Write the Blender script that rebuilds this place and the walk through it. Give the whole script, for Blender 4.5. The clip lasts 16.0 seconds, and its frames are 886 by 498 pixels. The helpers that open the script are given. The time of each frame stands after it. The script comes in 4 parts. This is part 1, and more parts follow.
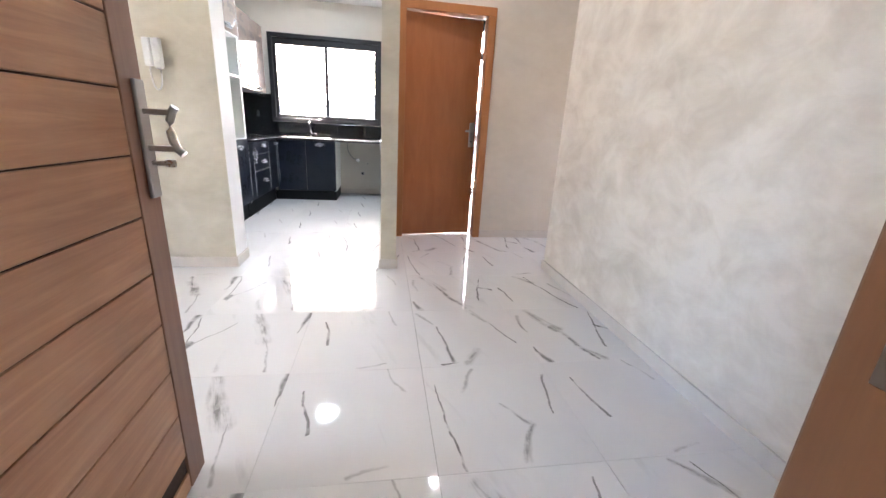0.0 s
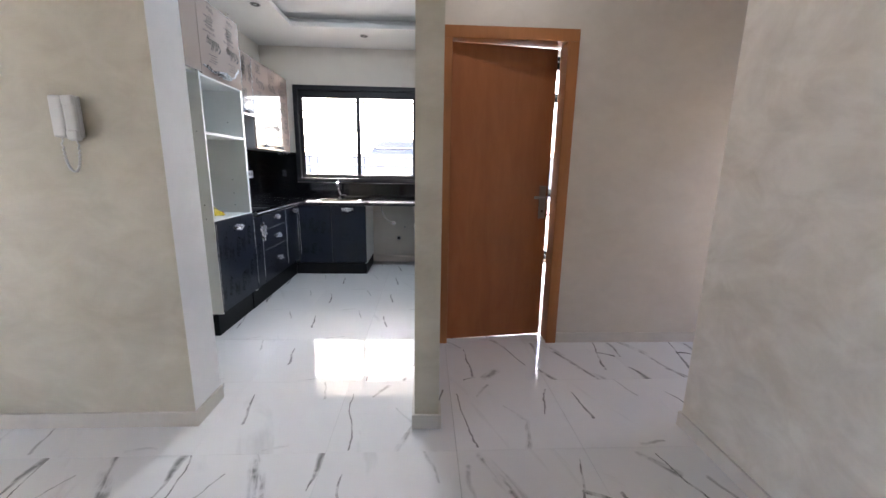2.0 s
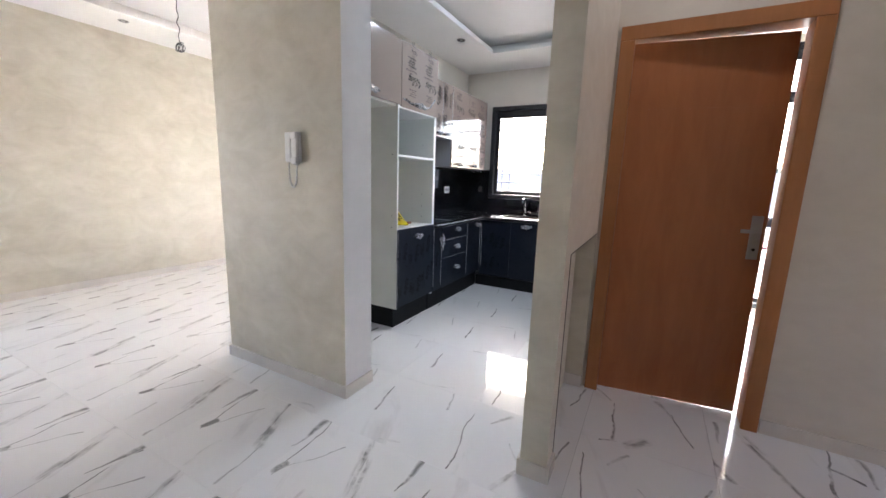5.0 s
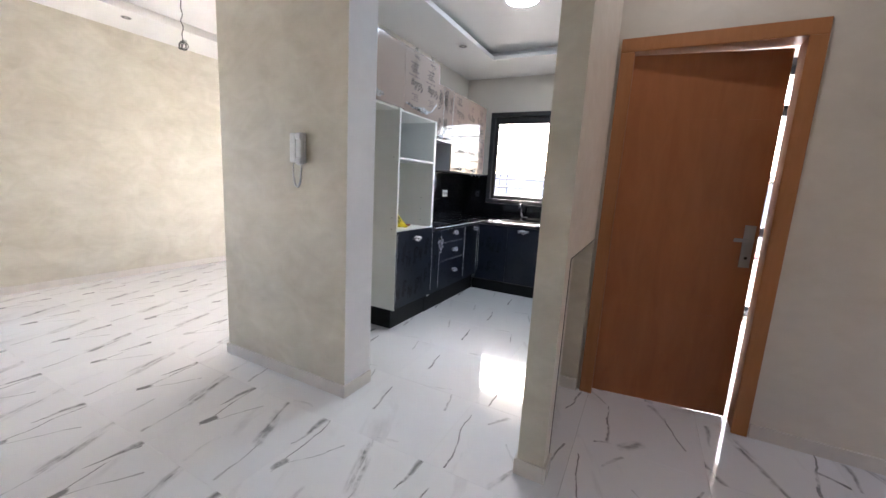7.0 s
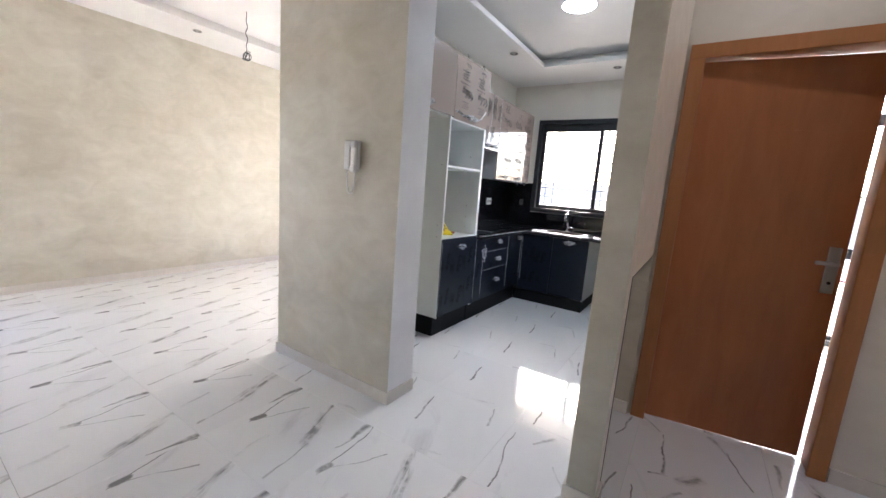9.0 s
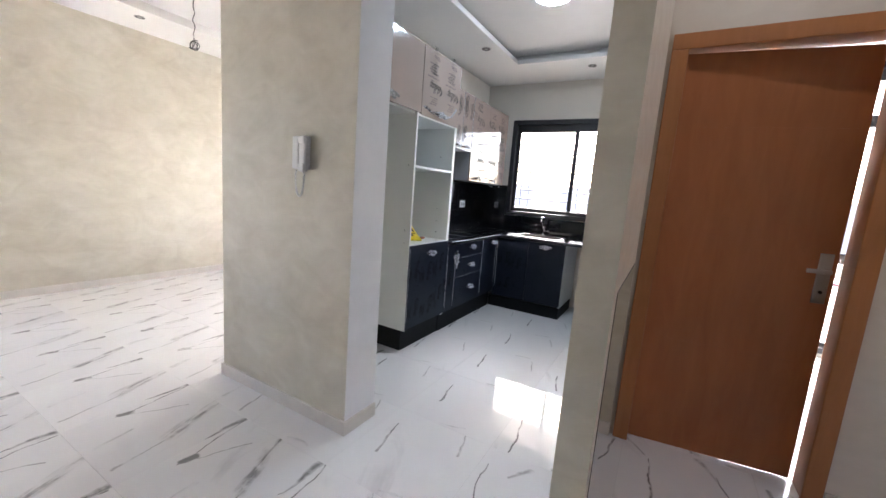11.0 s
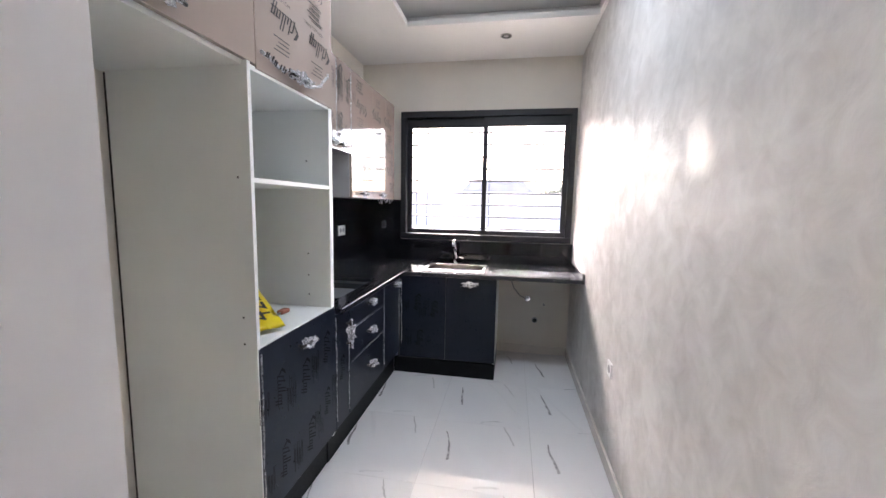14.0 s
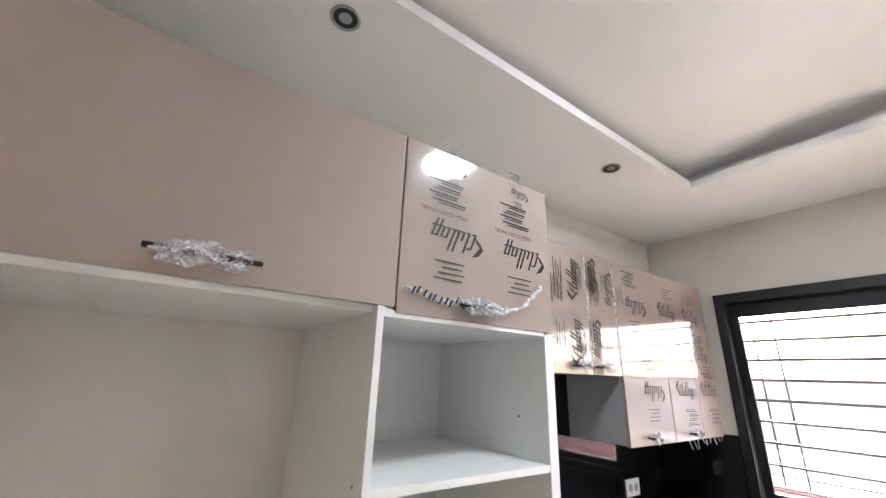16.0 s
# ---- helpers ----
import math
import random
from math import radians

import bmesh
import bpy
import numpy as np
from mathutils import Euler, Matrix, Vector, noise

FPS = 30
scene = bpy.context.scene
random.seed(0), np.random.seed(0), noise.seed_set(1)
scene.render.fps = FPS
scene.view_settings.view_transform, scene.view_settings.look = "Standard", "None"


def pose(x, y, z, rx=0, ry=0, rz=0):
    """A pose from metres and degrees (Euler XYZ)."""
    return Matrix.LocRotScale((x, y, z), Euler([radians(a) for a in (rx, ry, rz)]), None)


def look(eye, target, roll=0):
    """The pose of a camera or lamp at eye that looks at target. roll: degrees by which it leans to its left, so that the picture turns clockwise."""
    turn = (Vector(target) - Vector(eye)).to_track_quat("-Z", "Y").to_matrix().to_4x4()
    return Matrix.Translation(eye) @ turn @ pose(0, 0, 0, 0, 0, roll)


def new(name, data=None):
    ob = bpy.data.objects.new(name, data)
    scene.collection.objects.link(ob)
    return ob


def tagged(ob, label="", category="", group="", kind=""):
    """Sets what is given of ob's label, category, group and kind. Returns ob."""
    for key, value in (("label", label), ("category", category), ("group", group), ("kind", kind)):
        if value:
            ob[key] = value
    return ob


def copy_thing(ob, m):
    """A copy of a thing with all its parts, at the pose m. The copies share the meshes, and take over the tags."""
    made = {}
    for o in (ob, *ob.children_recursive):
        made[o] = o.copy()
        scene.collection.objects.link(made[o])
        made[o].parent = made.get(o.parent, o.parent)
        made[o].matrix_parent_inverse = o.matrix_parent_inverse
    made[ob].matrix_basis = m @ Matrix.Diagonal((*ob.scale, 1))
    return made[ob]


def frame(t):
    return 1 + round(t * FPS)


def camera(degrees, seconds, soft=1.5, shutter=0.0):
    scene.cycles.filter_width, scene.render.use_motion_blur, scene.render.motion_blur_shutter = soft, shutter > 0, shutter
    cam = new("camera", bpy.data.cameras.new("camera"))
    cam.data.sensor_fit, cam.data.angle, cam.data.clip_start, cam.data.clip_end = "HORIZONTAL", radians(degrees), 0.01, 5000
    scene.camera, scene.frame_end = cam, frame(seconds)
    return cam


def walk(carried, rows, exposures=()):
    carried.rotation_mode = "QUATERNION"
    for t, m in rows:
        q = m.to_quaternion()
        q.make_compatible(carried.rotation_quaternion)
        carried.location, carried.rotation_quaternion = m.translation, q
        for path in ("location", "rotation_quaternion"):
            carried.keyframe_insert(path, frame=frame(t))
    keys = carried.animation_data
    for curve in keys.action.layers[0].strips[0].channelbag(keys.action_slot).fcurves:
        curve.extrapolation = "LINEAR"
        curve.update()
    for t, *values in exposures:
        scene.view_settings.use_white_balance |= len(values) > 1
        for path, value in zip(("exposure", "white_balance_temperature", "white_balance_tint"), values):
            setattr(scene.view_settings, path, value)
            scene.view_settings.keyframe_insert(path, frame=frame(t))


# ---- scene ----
cam = camera(98.2, 16.0)
PATH = [
    (0, (0.595, 0.479, 1.092), (0.909, 2.363, 0.497), 3.2),
    (0.5, (0.607, 0.813, 1.109), (0.905, 2.704, 0.531), 2.8),
    (1, (0.639, 1.129, 1.177), (0.912, 3.036, 0.639), 2.0),
    (1.5, (0.617, 1.451, 1.239), (0.867, 3.382, 0.784), 1.2),
    (2, (0.628, 1.702, 1.277), (0.725, 3.657, 0.87), 1.0),
    (2.5, (0.754, 1.941, 1.259), (0.492, 3.883, 0.86), 2.1),
    (3, (0.854, 2.013, 1.255), (0.281, 3.89, 0.865), 1.7),
    (3.5, (0.93, 1.911, 1.274), (0.143, 3.712, 0.907), 1.0),
    (4, (0.998, 1.906, 1.308), (0.054, 3.633, 0.953), 1.6),
    (6.5, (0.958, 1.807, 1.31), (0.058, 3.559, 0.962), 2.7),
    (7, (0.964, 1.818, 1.307), (0.058, 3.569, 0.971), 3.2),
    (7.5, (0.949, 1.814, 1.322), (-0.002, 3.543, 0.998), 3.6),
    (8, (0.92, 1.805, 1.325), (-0.112, 3.486, 0.995), 4.1),
    (10.5, (0.864, 1.896, 1.317), (-0.22, 3.547, 1.003), 4.5),
    (11, (0.817, 2.058, 1.325), (-0.161, 3.776, 1.026), 4.4),
    (11.5, (0.646, 2.226, 1.331), (-0.129, 4.052, 1.079), 3.6),
    (12, (0.47, 2.397, 1.375), (-0.083, 4.313, 1.226), 1.9),
    (12.5, (0.283, 2.607, 1.434), (-0.031, 4.612, 1.428), 0.0),
    (13, (0.122, 2.757, 1.502), (0.013, 4.796, 1.601), -1.0),
    (13.5, (0.008, 2.974, 1.442), (-0.082, 4.971, 1.379), -0.1),
    (14, (0.02, 3.281, 1.42), (-0.324, 5.234, 1.19), 1.1),
    (14.5, (-0.001, 3.555, 1.436), (-0.729, 5.4, 1.18), 0.4),
    (15, (-0.079, 3.779, 1.518), (-1.241, 5.405, 1.448), -1.1),
    (15.5, (-0.077, 3.964, 1.635), (-1.608, 5.207, 1.969), 0.5),
    (16, (-0.044, 4.093, 1.73), (-1.603, 5.174, 2.363), 2.0),
]
EXPOSURES = [(t, ev, 6250 - 133 * min(t, 1.5) + 250 * min(1, max(0, t - 11.5)) + 150 * min(1, max(0, t - 13.5)) + 200 * min(1, max(0, t - 14.5)), 17 + 4 * min(1, max(0, t - 12))) for t, ev in ((0.0, 4.95), (0.5, 4.6), (1.0, 4.18), (1.5, 4.02), (2.0, 4.0), (3.0, 3.95), (8.0, 3.88), (11.0, 3.88), (12.0, 3.95), (13.0, 4.05), (13.5, 4.1), (14.5, 4.14), (15.5, 4.25), (16.0, 4.25))]
walk(cam, [(t, look(eye, target, roll)) for t, eye, target, roll in PATH], EXPOSURES)

# ---- world and sun ----
world = bpy.data.worlds.new("sky")
scene.world = world
world.use_nodes = True
sky = world.node_tree.nodes.new("ShaderNodeTexSky")
sky.sky_type, sky.sun_disc = "NISHITA", False
sky.sun_elevation, sky.sun_rotation = radians(36.6), radians(-15)
sky.dust_density = 3.0
back = world.node_tree.nodes["Background"]
back.inputs["Strength"].default_value = 0.132
world.node_tree.links.new(sky.outputs["Color"], back.inputs["Color"])
sun = new("sun", bpy.data.lights.new("sun", "SUN"))
sun.data.energy, sun.data.angle, sun.data.color = 3.7, radians(0.5), (1.0, 0.95, 0.88)
sun.matrix_world = look((-2.7, 10, 7.7), (0, 0, 0))


# ---- materials ----
def mat_new(name, colour, rough=0.5, metal=0.0, coat=0.0, spec=0.5):
    m = bpy.data.materials.new(name)
    m.use_nodes = True
    b = m.node_tree.nodes["Principled BSDF"]
    b.inputs["Base Color"].default_value = (*colour, 1)
    b.inputs["Roughness"].default_value = rough
    b.inputs["Metallic"].default_value = metal
    b.inputs["Coat Weight"].default_value = coat
    b.inputs["Coat Roughness"].default_value = 0.04
    b.inputs["Specular IOR Level"].default_value = spec
    return m, m.node_tree.nodes, m.node_tree.links, b


def coords(n, l, scale=(1, 1, 1), rot=(0, 0, 0), kind="Object", jitter=False):
    tc, mp = n.new("ShaderNodeTexCoord"), n.new("ShaderNodeMapping")
    mp.inputs["Scale"].default_value, mp.inputs["Rotation"].default_value = scale, [radians(a) for a in rot]
    l.new(tc.outputs[kind], mp.inputs["Vector"])
    if jitter:
        oi, mu = n.new("ShaderNodeObjectInfo"), n.new("ShaderNodeVectorMath")
        mu.operation = "MULTIPLY_ADD"
        l.new(oi.outputs["Random"], mu.inputs[0])
        mu.inputs[1].default_value = (37, 91, 53)
        l.new(mp.outputs["Vector"], mu.inputs[2])
        return mu.outputs["Vector"]
    return mp.outputs["Vector"]


def noise_at(n, l, vec, scale, detail=4, rough=0.55, distort=0.0):
    t = n.new("ShaderNodeTexNoise")
    t.inputs["Scale"].default_value, t.inputs["Detail"].default_value = scale, detail
    t.inputs["Roughness"].default_value, t.inputs["Distortion"].default_value = rough, distort
    l.new(vec, t.inputs["Vector"])
    return t.outputs["Fac"]


def ramp(n, l, fac, stops):
    r = n.new("ShaderNodeValToRGB")
    e = r.color_ramp.elements
    while len(e) < len(stops):
        e.new(0.5)
    for el, (p, c) in zip(e, stops):
        el.position, el.color = p, (*c, 1) if len(c) == 3 else c
    l.new(fac, r.inputs["Fac"])
    return r.outputs["Color"]


def grey(v):
    return (v, v, v)


def math_node(n, l, op, a, b=None):
    m = n.new("ShaderNodeMath")
    m.operation = op
    for i, v in enumerate((a, b)):
        if v is None:
            continue
        if isinstance(v, (int, float)):
            m.inputs[i].default_value = v
        else:
            l.new(v, m.inputs[i])
    return m.outputs[0]


def mixed(n, l, fac, a, b):
    m = n.new("ShaderNodeMix")
    m.data_type = "RGBA"
    for sock, v in ((m.inputs[0], fac), (m.inputs[6], a), (m.inputs[7], b)):
        if isinstance(v, tuple):
            sock.default_value = (*v, 1)
        elif isinstance(v, (int, float)):
            sock.default_value = v
        else:
            l.new(v, sock)
    return m.outputs[2]


def bumped(n, l, b, height, strength, dist=0.002):
    k = n.new("ShaderNodeBump")
    k.inputs["Strength"].default_value, k.inputs["Distance"].default_value = strength, dist
    l.new(height, k.inputs["Height"])
    l.new(k.outputs["Normal"], b.inputs["Normal"])


def plain(name, colour, rough=0.5, metal=0.0, coat=0.0, vary=0.08, scale=9.0, relief=0.05):
    m, n, l, b = mat_new(name, colour, rough, metal, coat)
    v = coords(n, l)
    f = noise_at(n, l, v, scale, 5)
    dark = tuple(max(0, c * (1 - vary)) for c in colour)
    light = tuple(min(1, c * (1 + vary)) for c in colour)
    l.new(ramp(n, l, f, [(0.3, dark), (0.7, light)]), b.inputs["Base Color"])
    g = noise_at(n, l, v, scale * 14, 3)
    l.new(ramp(n, l, g, [(0.2, grey(rough * 0.85)), (0.8, grey(min(1, rough * 1.15)))]), b.inputs["Roughness"])
    if relief:
        bumped(n, l, b, g, relief)
    return m


def stucco(name, low, high, rough, metal=0.0, gloss_low=0.3, strokes=(1, 1, 1.6), relief=0.25, spec=0.5, fine=7.0, swirl=1.2, span=(0.36, 0.62), depth=0.004):
    """Polished trowelled plaster: cloudy patches with flatter, shinier trowel marks."""
    m, n, l, b = mat_new(name, high, rough, metal, spec=spec)
    v = coords(n, l, strokes)
    big = noise_at(n, l, v, 1.7, 5, 0.6, 0.8)
    mid = noise_at(n, l, v, fine, 6, 0.6, swirl)
    s = math_node(n, l, "ADD", math_node(n, l, "MULTIPLY", big, 0.55), math_node(n, l, "MULTIPLY", mid, 0.45))
    l.new(ramp(n, l, s, [(span[0], low), ((span[0] + span[1]) / 2, tuple((a + c) / 2 for a, c in zip(low, high))), (span[1], high)]), b.inputs["Base Color"])
    l.new(ramp(n, l, mid, [(0.35, grey(rough)), (0.62, grey(gloss_low))]), b.inputs["Roughness"])
    bumped(n, l, b, mid, relief, depth)
    return m


def wood(name, dark, light, rough, scale=(14, 14, 1.1), coat=0.0):
    m, n, l, b = mat_new(name, light, rough, coat=coat)
    v = coords(n, l, scale, jitter=True)
    grain = noise_at(n, l, v, 3.0, 8, 0.65, 0.6)
    cloud = noise_at(n, l, coords(n, l, (1.5, 1.5, 0.6), jitter=True), 1.6, 3)
    s = math_node(n, l, "ADD", math_node(n, l, "MULTIPLY", grain, 0.6), math_node(n, l, "MULTIPLY", cloud, 0.4))
    l.new(ramp(n, l, s, [(0.34, dark), (0.66, light)]), b.inputs["Base Color"])
    bumped(n, l, b, grain, 0.08, 0.001)
    return m


def stretched(n, l, angle, length):
    """Coordinates drawn out along a direction of the floor."""
    tc, mp = n.new("ShaderNodeTexCoord"), n.new("ShaderNodeMapping")
    mp.vector_type = "TEXTURE"
    mp.inputs["Rotation"].default_value[2] = radians(angle)
    mp.inputs["Scale"].default_value = (length, 1, 1)
    oi, mu = n.new("ShaderNodeObjectInfo"), n.new("ShaderNodeVectorMath")
    mu.operation = "MULTIPLY_ADD"
    l.new(oi.outputs["Random"], mu.inputs[0])
    mu.inputs[1].default_value = (37, 91, 53)
    l.new(tc.outputs["Object"], mp.inputs["Vector"])
    l.new(mp.outputs["Vector"], mu.inputs[2])
    return mu.outputs["Vector"]


# Veins of a tile, in metres from its near corner: ends, width at each end, darkness, smear.
VEINS = {
    "drift": [
        (0.06, 0.20, 0.005, 0.59, 0.0022, 0.0035, 0.75, 0), (0.05, 0.225, 0.06, 0.275, 0.015, 0.017, 0.8, 0),
        (0.08, 0.27, 0.21, 0.49, 0.002, 0.004, 0.5, 0), (0.42, 0.30, 0.30, 0.60, 0.036, 0.02, 0.75, 1),
        (0.485, 0.03, 0.435, 0.31, 0.007, 0.002, 0.6, 0.3), (0.575, 0.38, 0.59, 0.60, 0.002, 0.018, 0.85, 0.2),
        (0.27, 0.05, 0.24, 0.2, 0.014, 0.008, 0.35, 1)],
    "branch": [
        (0.13, 0.40, 0.155, 0.03, 0.004, 0.009, 0.9, 0.2), (0.22, 0.03, 0.30, 0.13, 0.02, 0.024, 0.75, 0.7),
        (0.10, 0.015, 0.17, 0.03, 0.007, 0.004, 0.85, 0), (0.43, 0.45, 0.53, 0.2, 0.003, 0.005, 0.7, 0),
        (0.36, 0.58, 0.44, 0.42, 0.018, 0.008, 0.55, 1), (0.02, 0.56, 0.11, 0.43, 0.01, 0.006, 0.6, 0.6)],
    "cross": [
        (0.12, 0.56, 0.23, 0.33, 0.02, 0.026, 0.75, 1), (0.2, 0.36, 0.33, 0.01, 0.014, 0.009, 0.9, 0.5),
        (0.53, 0.54, 0.44, 0.13, 0.003, 0.007, 0.75, 0), (0.49, 0.36, 0.60, 0.30, 0.008, 0.009, 0.95, 0),
        (0.01, 0.14, 0.06, 0.01, 0.006, 0.018, 0.9, 0.2), (0.05, 0.5, 0.04, 0.3, 0.012, 0.006, 0.7, 0.6),
        (0.27, 0.13, 0.36, 0.02, 0.012, 0.02, 0.6, 1)],
    "line": [
        (0.31, 0.55, 0.51, 0.0, 0.003, 0.005, 0.85, 0), (0.23, 0.57, 0.36, 0.43, 0.011, 0.014, 0.8, 0.7),
        (0.09, 0.12, 0.05, 0.34, 0.004, 0.007, 0.7, 0), (0.46, 0.40, 0.58, 0.16, 0.009, 0.004, 0.6, 0.5)],
    "sparse": [
        (0.10, 0.47, 0.14, 0.22, 0.003, 0.007, 0.75, 0), (0.30, 0.02, 0.42, 0.05, 0.008, 0.005, 0.45, 0.8),
        (0.44, 0.60, 0.50, 0.42, 0.004, 0.006, 0.5, 0.3)],
    "curl": [
        (0.10, 0.02, 0.03, 0.46, 0.004, 0.003, 0.8, 0), (0.33, 0.02, 0.40, 0.20, 0.014, 0.01, 0.7, 0.9),
        (0.40, 0.2, 0.30, 0.33, 0.009, 0.004, 0.6, 0.8), (0.50, 0.25, 0.56, 0.5, 0.003, 0.005, 0.7, 0),
        (0.16, 0.42, 0.24, 0.55, 0.006, 0.009, 0.55, 0.4)],
}


def vec_node(n, l, op, a, b=None):
    m = n.new("ShaderNodeVectorMath")
    m.operation = op
    for i, v in enumerate((a, b)):
        if v is None:
            continue
        if isinstance(v, tuple):
            m.inputs[i].default_value = v
        else:
            l.new(v, m.inputs[i])
    return m.outputs["Value" if op in ("DOT_PRODUCT", "LENGTH") else "Vector"]


def marble(kind):
    """White polished porcelain with the grey veins of one print: thin lines, dark wedges and brushed smears."""
    m, n, l, b = mat_new("polished_marble_tile_" + kind, (0.8, 0.8, 0.8), 0.055)
    flat = coords(n, l)
    jit = coords(n, l, jitter=True)

    def wobble(scale, size, detail):
        t = n.new("ShaderNodeTexNoise")
        t.inputs["Scale"].default_value, t.inputs["Detail"].default_value = scale, detail
        l.new(jit, t.inputs["Vector"])
        return vec_node(n, l, "MULTIPLY", vec_node(n, l, "SUBTRACT", t.outputs["Color"], (0.5, 0.5, 0.5)), (size, size, 0.0))

    p = vec_node(n, l, "ADD", vec_node(n, l, "ADD", flat, wobble(4.0, 0.08, 1)), wobble(26.0, 0.017, 4))
    broken = ramp(n, l, noise_at(n, l, jit, 13, 4, 0.6), [(0.34, grey(0.22)), (0.52, grey(1))])
    total = None
    for x0, y0, x1, y1, w0, w1, dark, smear in VEINS[kind]:
        ba = Vector((x1 - x0, y1 - y0, 0))
        pa = vec_node(n, l, "SUBTRACT", p, (x0, y0, 0.0))
        t = math_node(n, l, "DIVIDE", vec_node(n, l, "DOT_PRODUCT", pa, tuple(ba)), ba.length_squared)
        t.node.use_clamp = True
        along = n.new("ShaderNodeVectorMath")
        along.operation = "SCALE"
        along.inputs[0].default_value = ba
        l.new(t, along.inputs["Scale"])
        off = vec_node(n, l, "MULTIPLY", vec_node(n, l, "SUBTRACT", pa, along.outputs["Vector"]), (1.0, 1.0, 0.0))
        d = vec_node(n, l, "LENGTH", off)
        w = math_node(n, l, "ADD", math_node(n, l, "MULTIPLY", t, 1.45 * (w1 - w0)), 1.45 * w0)
        q = math_node(n, l, "DIVIDE", d, w)
        core = ramp(n, l, q, [(0.55 if not smear else 0.2, grey(dark)), (1.0, grey(0))])
        if smear:
            angle = math.degrees(math.atan2(ba.y, ba.x))
            streak = ramp(n, l, noise_at(n, l, stretched(n, l, angle, 7.0), 42, 4, 0.6), [(0.42, grey(0.12)), (0.62, grey(1))])
            core = math_node(n, l, "MULTIPLY", core, mixed(n, l, smear, grey(1), streak))
        total = core if total is None else math_node(n, l, "MAXIMUM", total, core)
    f = math_node(n, l, "MULTIPLY", total, broken)
    haze = ramp(n, l, noise_at(n, l, stretched(n, l, 112, 4.0), 5, 4, 0.6, 0.8), [(0.62, grey(0)), (0.78, grey(0.22))])
    f = math_node(n, l, "MAXIMUM", f, haze)
    cloud = ramp(n, l, noise_at(n, l, stretched(n, l, 113, 3.0), 1.4, 4), [(0.35, (0.77, 0.77, 0.78)), (0.6, (0.82, 0.82, 0.825))])
    l.new(mixed(n, l, f, cloud, (0.11, 0.107, 0.107)), b.inputs["Base Color"])
    return m


M_TILES = {k: marble(k) for k in VEINS}
M_GROUT = plain("grout", (0.62, 0.62, 0.62), 0.8)
M_SKIRT = plain("skirting_marble", (0.71, 0.67, 0.62), 0.18, vary=0.05)
M_BEIGE = stucco("beige_stucco", (0.53, 0.49, 0.39), (0.68, 0.64, 0.54), 0.5, gloss_low=0.38, swirl=0.9, fine=4.5, span=(0.34, 0.66))
# Cloudy tone of the plaster; its contrast also paints trowel-mark highlights.
M_PALE = stucco("pale_stucco", (0.66, 0.61, 0.535), (0.84, 0.8, 0.73), 0.5, gloss_low=0.3, strokes=(1, 1, 1.35), relief=0.6, fine=5.0, swirl=0.7, span=(0.4, 0.6))
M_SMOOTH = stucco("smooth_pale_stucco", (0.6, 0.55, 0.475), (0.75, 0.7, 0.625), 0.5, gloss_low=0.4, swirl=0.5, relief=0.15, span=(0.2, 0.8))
# Mottled tone, with part of the pearly sheen put into the colour.
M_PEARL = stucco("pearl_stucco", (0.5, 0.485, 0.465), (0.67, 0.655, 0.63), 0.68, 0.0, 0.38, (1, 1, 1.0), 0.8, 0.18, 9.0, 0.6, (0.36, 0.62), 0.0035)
M_WHITE = plain("white_ceiling_paint", (0.82, 0.81, 0.79), 0.42, vary=0.02, scale=3, relief=0.0)
M_NICHE = plain("pale_wall_paint", (0.82, 0.78, 0.715), 0.5, vary=0.04, scale=4)
M_LILAC = plain("white_side_plaster", (0.8, 0.79, 0.8), 0.5, vary=0.04, scale=5)
M_WALLW = plain("white_wall_paint", (0.72, 0.68, 0.61), 0.6, vary=0.03, scale=3)
M_DOOR = wood("door_veneer", (0.335, 0.115, 0.039), (0.425, 0.158, 0.056), 0.36, (5, 5, 0.9))
M_FRAME = wood("door_frame_wood", (0.36, 0.145, 0.05), (0.445, 0.19, 0.07), 0.36, (6, 6, 0.8))
M_PLANK = wood("entrance_plank", (0.36, 0.165, 0.078), (0.62, 0.33, 0.178), 0.42, (12, 0.8, 12))
M_STILE = wood("entrance_stile", (0.24, 0.11, 0.065), (0.34, 0.175, 0.105), 0.42, (12, 12, 0.8))
M_JAMB = wood("entrance_frame_wood", (0.12, 0.05, 0.022), (0.18, 0.08, 0.034), 0.42, (12, 12, 0.8))
M_GROOVE = plain("groove", (0.05, 0.025, 0.014), 0.8)
M_NAVY = plain("navy_gloss_front", (0.0105, 0.014, 0.025), 0.3, coat=0.2, vary=0.18, scale=4, relief=0.02)
M_ROSE = plain("taupe_gloss_front", (0.375, 0.3, 0.262), 0.12, coat=0.7, vary=0.02, scale=2, relief=0.0)
M_MELA = plain("white_melamine", (0.81, 0.82, 0.795), 0.35, vary=0.02, scale=3, relief=0.02)
M_GREYP = plain("grey_melamine", (0.33, 0.33, 0.34), 0.4, vary=0.03)
M_BLACKP = plain("black_plinth", (0.006, 0.006, 0.007), 0.55, vary=0.2)
M_ALU = plain("anthracite_aluminium", (0.015, 0.0145, 0.017), 0.5, 0.0, vary=0.08)
M_CHROME = plain("chrome", (0.7, 0.7, 0.72), 0.14, 1.0, vary=0.03, relief=0)
M_STEEL = plain("brushed_steel", (0.42, 0.41, 0.39), 0.28, 1.0, vary=0.04, relief=0)
M_NICKEL = plain("satin_nickel", (0.38, 0.37, 0.36), 0.32, 1.0, vary=0.04, relief=0)
